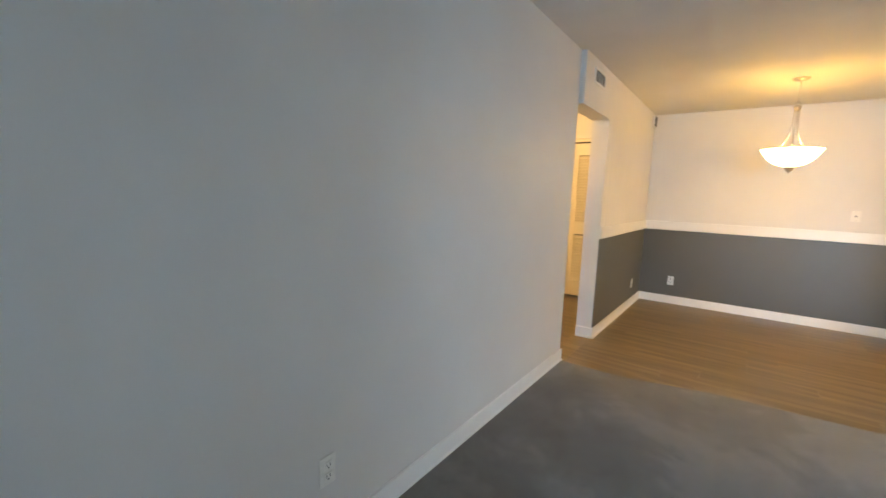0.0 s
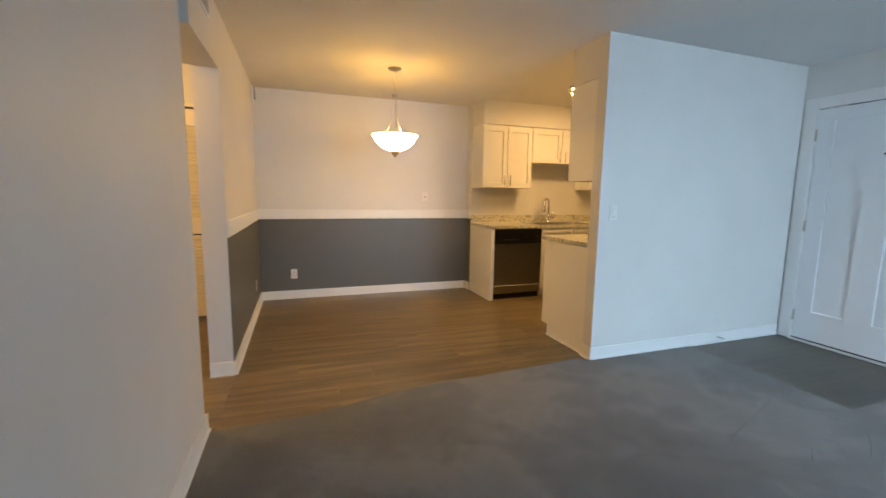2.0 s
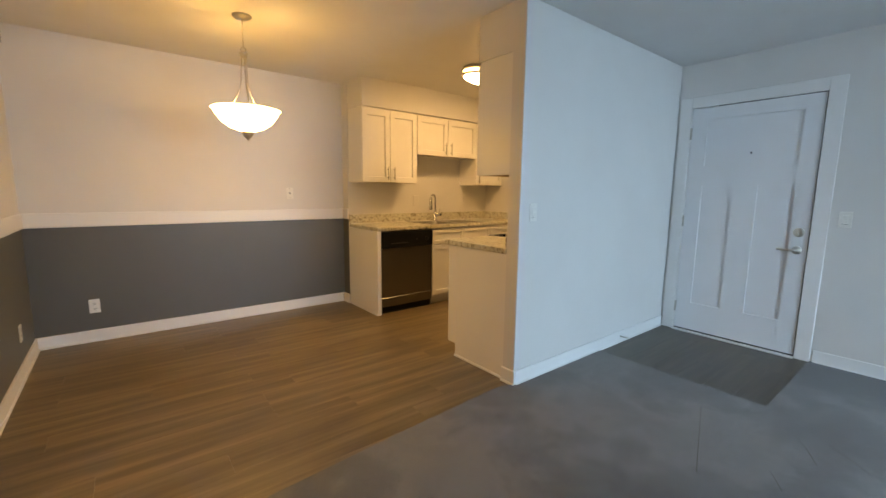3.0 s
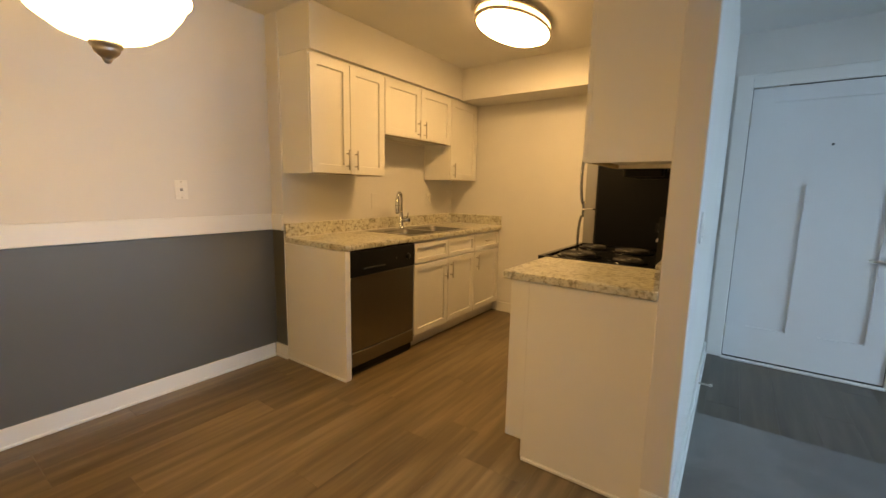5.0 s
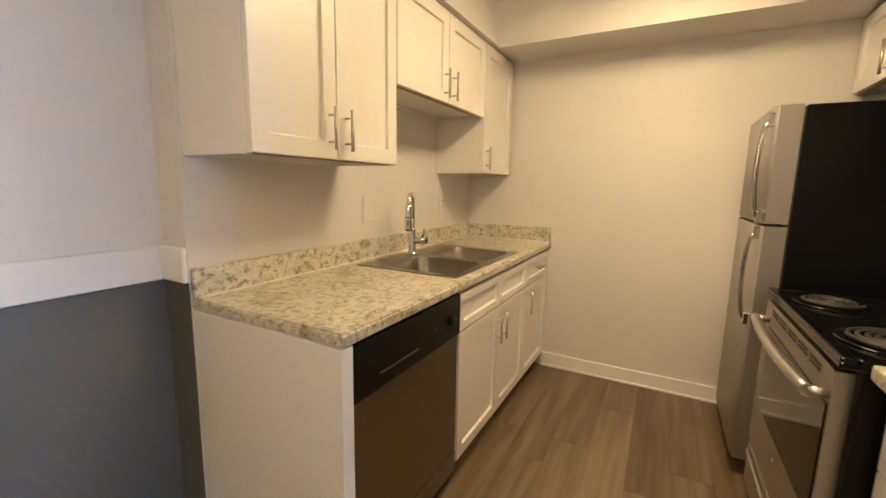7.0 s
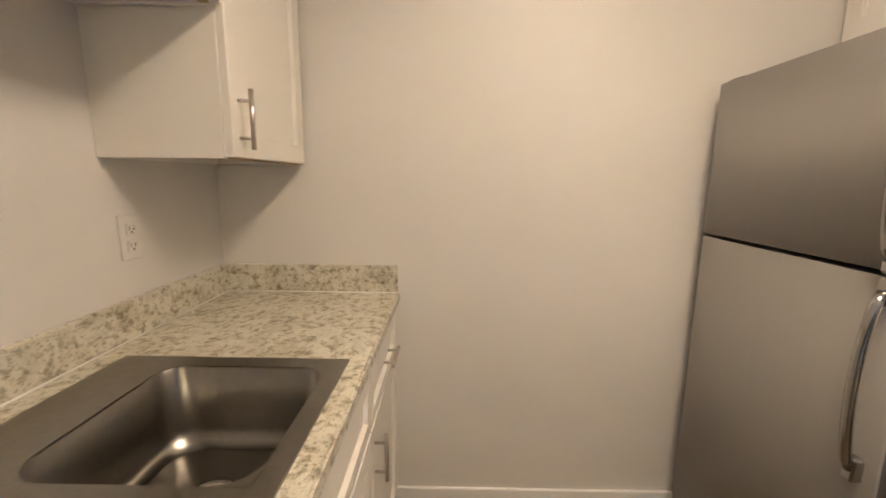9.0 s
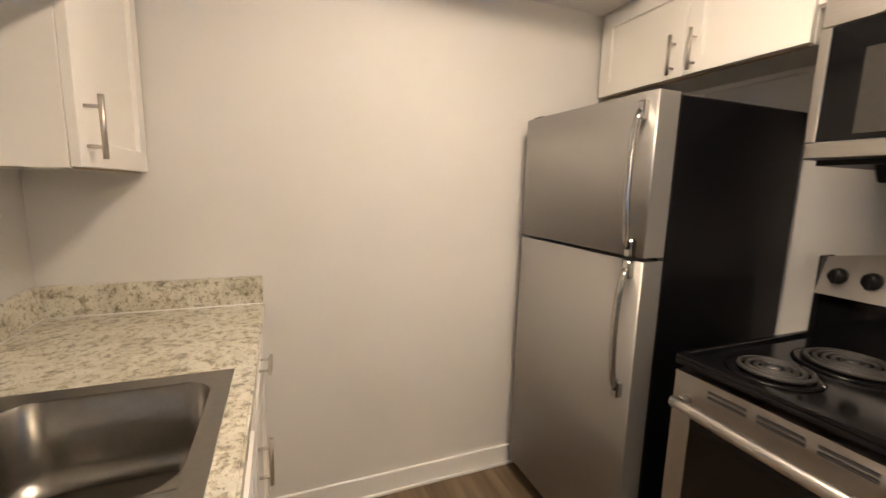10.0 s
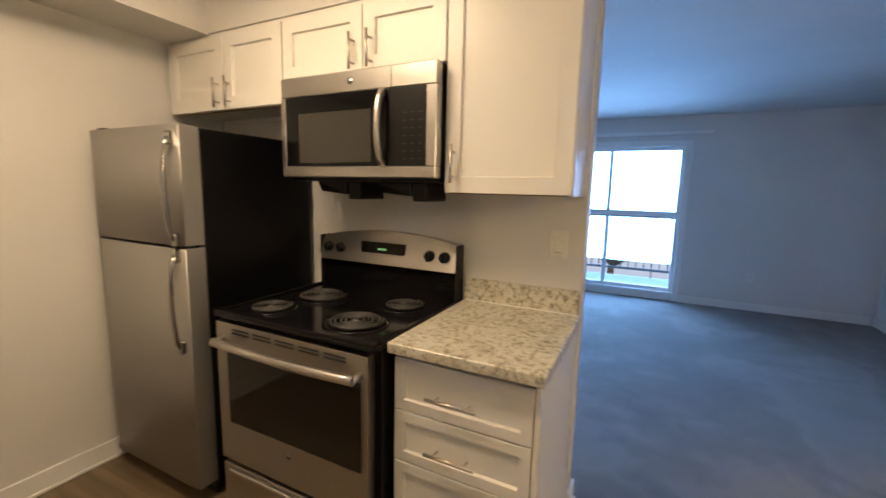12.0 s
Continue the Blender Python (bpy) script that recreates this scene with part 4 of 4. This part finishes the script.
top_door = fridge_door("freezer_door", 1.160, 1.638, 1.185, 1.585)
fridge_door("door", 0.085, 1.148, 0.735, 1.12)
part("badge", lathe(bmesh.new(), [(0.016, 0.0), (0.016, 0.003), (0.0001, 0.003)], (4.625, FY - 0.014, 1.565), 20, "y"), CHROME, top_door, "small round chrome badge")
part("gasket", solid(FX0 + 0.006, FX1 - 0.006, FY - 0.097, FY - 0.07, 0.06, 1.63), SLOT, ob)
part("hinge_cover", solid(FX1 - 0.07, FX1 - 0.01, FY - 0.09, FY - 0.03, 1.638, 1.652, bevel=0.004), BLACKPLASTIC, ob)
part("grille", solid(FX0 + 0.01, FX1 - 0.01, FY - 0.11, FY - 0.09, 0.01, 0.08), BLACKPLASTIC, ob)


# ---- range ----
ob = thing("range", (3.50, 4.95, 0), "stainless steel electric coil range with a black cooktop", "range")
RX0, RX1, RY = 3.1, 3.89, 5.29
part("body", solid(RX0 + 0.002, RX1 - 0.002, PART_N + 0.02, RY - 0.03, 0.02, 0.885), BLACKSIDE, ob)
cooktop = part("cooktop", solid(RX0, RX1, PART_N + 0.05, RY + 0.012, 0.885, 0.905, bevel=0.006, segments=2), BLACK, ob, "glossy black enamel cooktop")
for limits in ((RX0, RX1, RY - 0.02, RY + 0.012), (RX0, RX0 + 0.02, PART_N + 0.05, RY - 0.02), (RX1 - 0.02, RX1, PART_N + 0.05, RY - 0.02)):
    part("raised_edge", solid(*limits, 0.900, 0.916, bevel=0.005, segments=2), BLACK, cooktop)
for bx, by, r in ((3.728, 5.155, 0.082), (3.68, 4.906, 0.105), (3.31, 5.13, 0.105), (3.274, 4.85, 0.082)):
    pan = part("drip_pan", lathe(bmesh.new(), [(r + 0.022, 0.0), (r + 0.02, 0.005), (r + 0.008, 0.005), (r * 0.8, -0.004 + 0.006), (0.0001, 0.0015)], (bx, by, 0.905), 40), BLACK, ob, "black drip pan")
    pts = []
    turns = 4.6 if r > 0.1 else 3.7
    steps = int(turns * 28)
    for k in range(steps + 1):
        a = 2 * math.pi * turns * k / steps
        rr = 0.018 + (r - 0.018) * k / steps
        pts.append((bx + rr * math.cos(a), by + rr * math.sin(a), 0.917))
    part("coil", sweep(bmesh.new(), pts, 0.0062, 8), COIL, pan, "grey heating coil")
    part("hub", lathe(bmesh.new(), [(0.014, -0.004), (0.014, 0.004), (0.0001, 0.004)], (bx, by, 0.916), 16), STEEL, pan)
# back guard: curved top, black skirt, steel face
bm = bmesh.new()
n = 20
GY0, GY1 = PART_N + 0.012, PART_N + 0.075
front_low, front_high, back_low, back_high = [], [], [], []
for k in range(n + 1):
    u = k / n
    x = RX0 + 0.006 + (RX1 - RX0 - 0.012) * u
    top = 1.162 + 0.042 * (1 - (2 * u - 1) ** 2)
    front_low.append(bm.verts.new((x, GY1 + 0.024, 1.045)))
    front_high.append(bm.verts.new((x, GY1 - 0.022, top)))
    back_low.append(bm.verts.new((x, GY0, 1.045)))
    back_high.append(bm.verts.new((x, GY0, top)))
for k in range(n):
    for a, b in ((front_low, front_high), (front_high, back_high), (back_high, back_low), (back_low, front_low)):
        bm.faces.new((a[k], a[k + 1], b[k + 1], b[k]))
for k in (0, n):
    bm.faces.new((front_low[k], front_high[k], back_high[k], back_low[k]))
bmesh.ops.recalc_face_normals(bm, faces=bm.faces)
guard = part("backguard", bm, STEEL, ob, "stainless control panel with a curved top")
part("backguard_skirt", solid(RX0 + 0.008, RX1 - 0.008, PART_N + 0.012, PART_N + 0.07, 0.90, 1.045), BLACK, ob)
for x in (3.166, 3.242, 3.757, 3.838):
    bm = lathe(bmesh.new(), [(0.026, 0.0), (0.025, 0.012), (0.02, 0.026), (0.0001, 0.027)], (x, GY1 - 0.001, 1.108), 20, "y")
    box(bm, x - 0.005, x + 0.005, GY1 + 0.02, GY1 + 0.036, 1.086, 1.13, bevel=0.002)
    part("knob", bm, BLACKPLASTIC, guard, "black control knob")
bm = bmesh.new()
box(bm, 3.372, 3.632, GY1 - 0.02, GY1 + 0.009, 1.075, 1.15, bevel=0.006, segments=2)
screen = part("display", bm, DARKGLASS, guard, "dark clock display")
for k in range(4):
    part("digit", solid(3.48 + 0.013 * k, 3.488 + 0.013 * k, GY1 + 0.009, GY1 + 0.0098, 1.113, 1.122), GREENLED, screen, "glowing green clock digit")
for x in (RX0 + 0.0, RX1 - 0.006):
    part("end_cap", solid(x, x + 0.006, GY0, GY1 + 0.014, 0.905, 1.166, bevel=0.002), BLACKPLASTIC, guard, "black end cap")
# oven door
OX0, OX1 = RX0 + 0.032, RX1 - 0.006
bm = solid(OX0, OX1, RY - 0.03, RY + 0.008, 0.275, 0.868)
face = max(bm.faces, key=lambda f: f.normal.y)
bmesh.ops.inset_region(bm, faces=[face], thickness=0.07)
for v in face.verts:
    v.co.z = 0.44 if v.co.z < 0.6 else 0.772
    v.co.x = OX0 + 0.03 if v.co.x < 3.5 else OX1 - 0.05
bmesh.ops.translate(bm, verts=face.verts, vec=(0, -0.008, 0))
door = part("oven_door", bm, STEEL_WIDE, ob, "brushed stainless oven door")
part("oven_window", solid(OX0 + 0.034, OX1 - 0.054, RY + 0.0006, RY + 0.005, 0.444, 0.768), DARKGLASS, door, "dark oven glass")
for k in range(5):
    for n in range(2):
        x = OX0 + 0.09 + k * 0.118
        part("vent_slot", solid(x, x + 0.095, RY + 0.0075, RY + 0.0088, 0.842 - 0.014 * n, 0.849 - 0.014 * n), SLOT, door)
pts = [(OX0 + 0.03 + (OX1 - OX0 - 0.06) * k / 16, RY + 0.045 + 0.018 * math.sin(math.pi * k / 16), 0.795) for k in range(17)]
bm = sweep(bmesh.new(), pts, 0.017, 12)
for x in (OX0 + 0.035, OX1 - 0.035):
    sweep(bm, [(x, RY, 0.795), (x, RY + 0.045, 0.795)], 0.013, 10)
part("handle", bm, STEEL, door, "bowed steel oven handle")
part("badge", lathe(bmesh.new(), [(0.012, 0.0), (0.012, 0.002), (0.0001, 0.002)], (3.50, RY + 0.0082, 0.395), 20, "y"), CHROME, door, "small round chrome badge")
drawer = part("drawer", solid(OX0, OX1, RY - 0.03, RY + 0.006, 0.075, 0.25, bevel=0.005, segments=2), STEEL_WIDE, ob, "stainless storage drawer")
part("drawer_lip", solid(OX0 + 0.05, OX1 - 0.05, RY + 0.004, RY + 0.022, 0.222, 0.242, bevel=0.005), STEEL, drawer)
part("toe_kick", solid(RX0 + 0.01, RX1 - 0.01, RY - 0.06, RY - 0.04, 0.0, 0.075), SLOT, ob)


# ---- microwave ----
ob = thing("microwave", (3.48, 4.8, 1.44), "stainless over-the-range microwave with a dark window", "microwave")
MX0, MX1, MY, MZ0, MZ1 = 3.064, 3.828, 4.985, 1.451, 1.864
part("body", solid(MX0 + 0.002, MX1 - 0.002, PART_N, MY - 0.045, MZ0, MZ1, bevel=0.003), BLACKSIDE, ob)
bm = bmesh.new()
box(bm, MX0, MX1, MY - 0.043, MY, MZ1 - 0.082, MZ1, bevel=0.004)
box(bm, MX0, MX1, MY - 0.043, MY, MZ0, MZ0 + 0.045, bevel=0.004)
box(bm, MX0, MX0 + 0.042, MY - 0.043, MY, MZ0 + 0.045, MZ1 - 0.082, bevel=0.002)
box(bm, MX1 - 0.024, MX1, MY - 0.043, MY, MZ0 + 0.045, MZ1 - 0.082, bevel=0.002)
face = part("front_frame", bm, STEEL, ob, "brushed stainless front frame")
mid = 3.268
part("window", solid(mid, MX1 - 0.024, MY - 0.04, MY - 0.003, MZ0 + 0.045, MZ1 - 0.082), BLACK, ob, "black glass door window")
part("screen", solid(mid + 0.085, MX1 - 0.10, MY - 0.003, MY - 0.0015, MZ0 + 0.06, MZ1 - 0.15), MESHGLASS, ob)
panel = part("control_panel", solid(MX0 + 0.042, mid - 0.002, MY - 0.04, MY - 0.002, MZ0 + 0.045, MZ1 - 0.082), BLACKPLASTIC, ob, "black key panel with pale print")
for r in range(7):
    for c in range(3):
        x, z = MX0 + 0.06 + c * 0.034, MZ0 + 0.07 + r * 0.028
        part("key_print", solid(x, x + 0.013, MY - 0.002, MY - 0.0012, z, z + 0.002), PRINT, panel)
pts = [(mid + 0.026, MY + 0.012 + 0.03 * math.sin(math.pi * k / 12) ** 0.7, MZ0 + 0.055 + (MZ1 - MZ0 - 0.15) * k / 12) for k in range(13)]
bm = sweep(bmesh.new(), pts, 0.013, 12)
for k in (0, 12):
    box(bm, pts[k][0] - 0.012, pts[k][0] + 0.012, MY - 0.004, MY + 0.016, pts[k][2] - 0.014, pts[k][2] + 0.014, bevel=0.004)
part("handle", bm, STEEL, ob, "curved steel door handle")
part("badge", lathe(bmesh.new(), [(0.013, 0.0), (0.013, 0.002), (0.0001, 0.002)], (3.45, MY, MZ1 - 0.04), 20, "y"), CHROME, ob, "small round chrome badge")
part("underside", solid(MX0 + 0.01, MX1 - 0.01, PART_N + 0.02, MY - 0.05, MZ0 - 0.014, MZ0), BLACKPLASTIC, ob)
part("seam", solid(mid - 0.012, mid - 0.0095, MY - 0.002, MY + 0.0008, MZ1 - 0.082, MZ1 - 0.002), SLOT, face, "dark seam of the door")
for x in (3.175, 3.50):
    part("lamp_housing", solid(x - 0.02, x + 0.045, PART_N + 0.10, PART_N + 0.28, MZ0 - 0.09, MZ0 - 0.014, bevel=0.005), BLACKPLASTIC, ob)
    bm = solid(x + 0.046, x + 0.215, PART_N + 0.09, PART_N + 0.29, MZ0 - 0.07, MZ0 - 0.014)
    for v in bm.verts:
        if v.co.z < MZ0 - 0.05 and v.co.x > x + 0.1:
            v.co.z += 0.012
            v.co.y -= 0.03 if v.co.y > PART_N + 0.2 else -0.02
    bmesh.ops.bevel(bm, geom=bm.edges[:], offset=0.004, segments=1, affect="EDGES")
    part("filter_housing", bm, BLACKPLASTIC, ob)


# ---- door stop and carpet seams ----
ob = thing("door_stop", (3.93, PART_S - 0.014, 0.055), "small white spring door stop on the baseboard", "door stop")
part("spring", sweep(bmesh.new(), [(3.93, PART_S - 0.014, 0.055), (3.93, PART_S - 0.075, 0.057)], 0.006, 10), NICKEL, ob)
part("tip", sweep(bmesh.new(), [(3.93, PART_S - 0.075, 0.057), (3.93, PART_S - 0.09, 0.058)], 0.009, 10), PLATE, ob, "white rubber tip")


for way in ([(3.27, 3.61), (2.88, 3.482), (2.60, 3.39)], [(2.90, 3.19), (2.76, 3.11)], [(3.384, 3.204), (3.25, 3.12), (3.11, 3.056)], [(3.37, 3.045), (3.29, 2.955), (3.22, 2.887)]):
    pts = [(x, y, 0.0075) for x, y in way]
    structure("floor_carpet_seam", sweep(bmesh.new(), pts, 0.0013, 6), UNDERLAY, "dark worn carpet seam", "carpet seam")


# ---- floor planks ----
W, L = 0.178, 1.22
MESHES = {}


def plank(parent, x0, x1, y0, y1, finish):
    key = (round(x1 - x0, 3), round(y1 - y0, 3), finish.name)
    if key not in MESHES:
        bm = solid(0.0003, key[0] - 0.0003, 0.0003, key[1] - 0.0003, -0.006, 0.0, bevel=0.0005)
        me = bpy.data.meshes.new("plank")
        bm.to_mesh(me)
        bm.free()
        me.materials.append(finish)
        MESHES[key] = me
    p = new("plank", MESHES[key])
    p.location = (x0, y0, 0)
    p.parent = parent


def lay(parent, x_min, x_max, y_min, y_max, finish=PLANK):
    rnd, y = random.Random(7), y_min
    while y < y_max - 0.01:
        x = x_min - rnd.choice((0.0, 0.3, 0.55, 0.8, 1.0))
        top = min(y + W, y_max)
        while x < x_max - 0.01:
            a, b = max(x, x_min), min(x + L, x_max)
            if b - a > 0.02:
                plank(parent, a, b, y, top, finish)
            x += L
        y += W


planks = tagged(new("floor_planks"), "brown wood-look vinyl planks of dining corner and kitchen", "floor", kind="structure")
lay(planks, -0.008, 3.60, 4.24, 4.50)
lay(planks, -0.008, EAST, 4.50, 7.16)
hall_planks = tagged(new("floor_hall_planks"), "brown wood-look vinyl planks of the hall", "floor", kind="structure")
lay(hall_planks, -1.4, -0.009, 3.2, 7.1)
entry_planks = tagged(new("floor_entry_planks"), "square of wood-look vinyl planks before the entry door, shade tinted into their colour", "floor", kind="structure")
lay(entry_planks, 3.60, EAST, 3.37, 4.499, SHADEDPLANK)
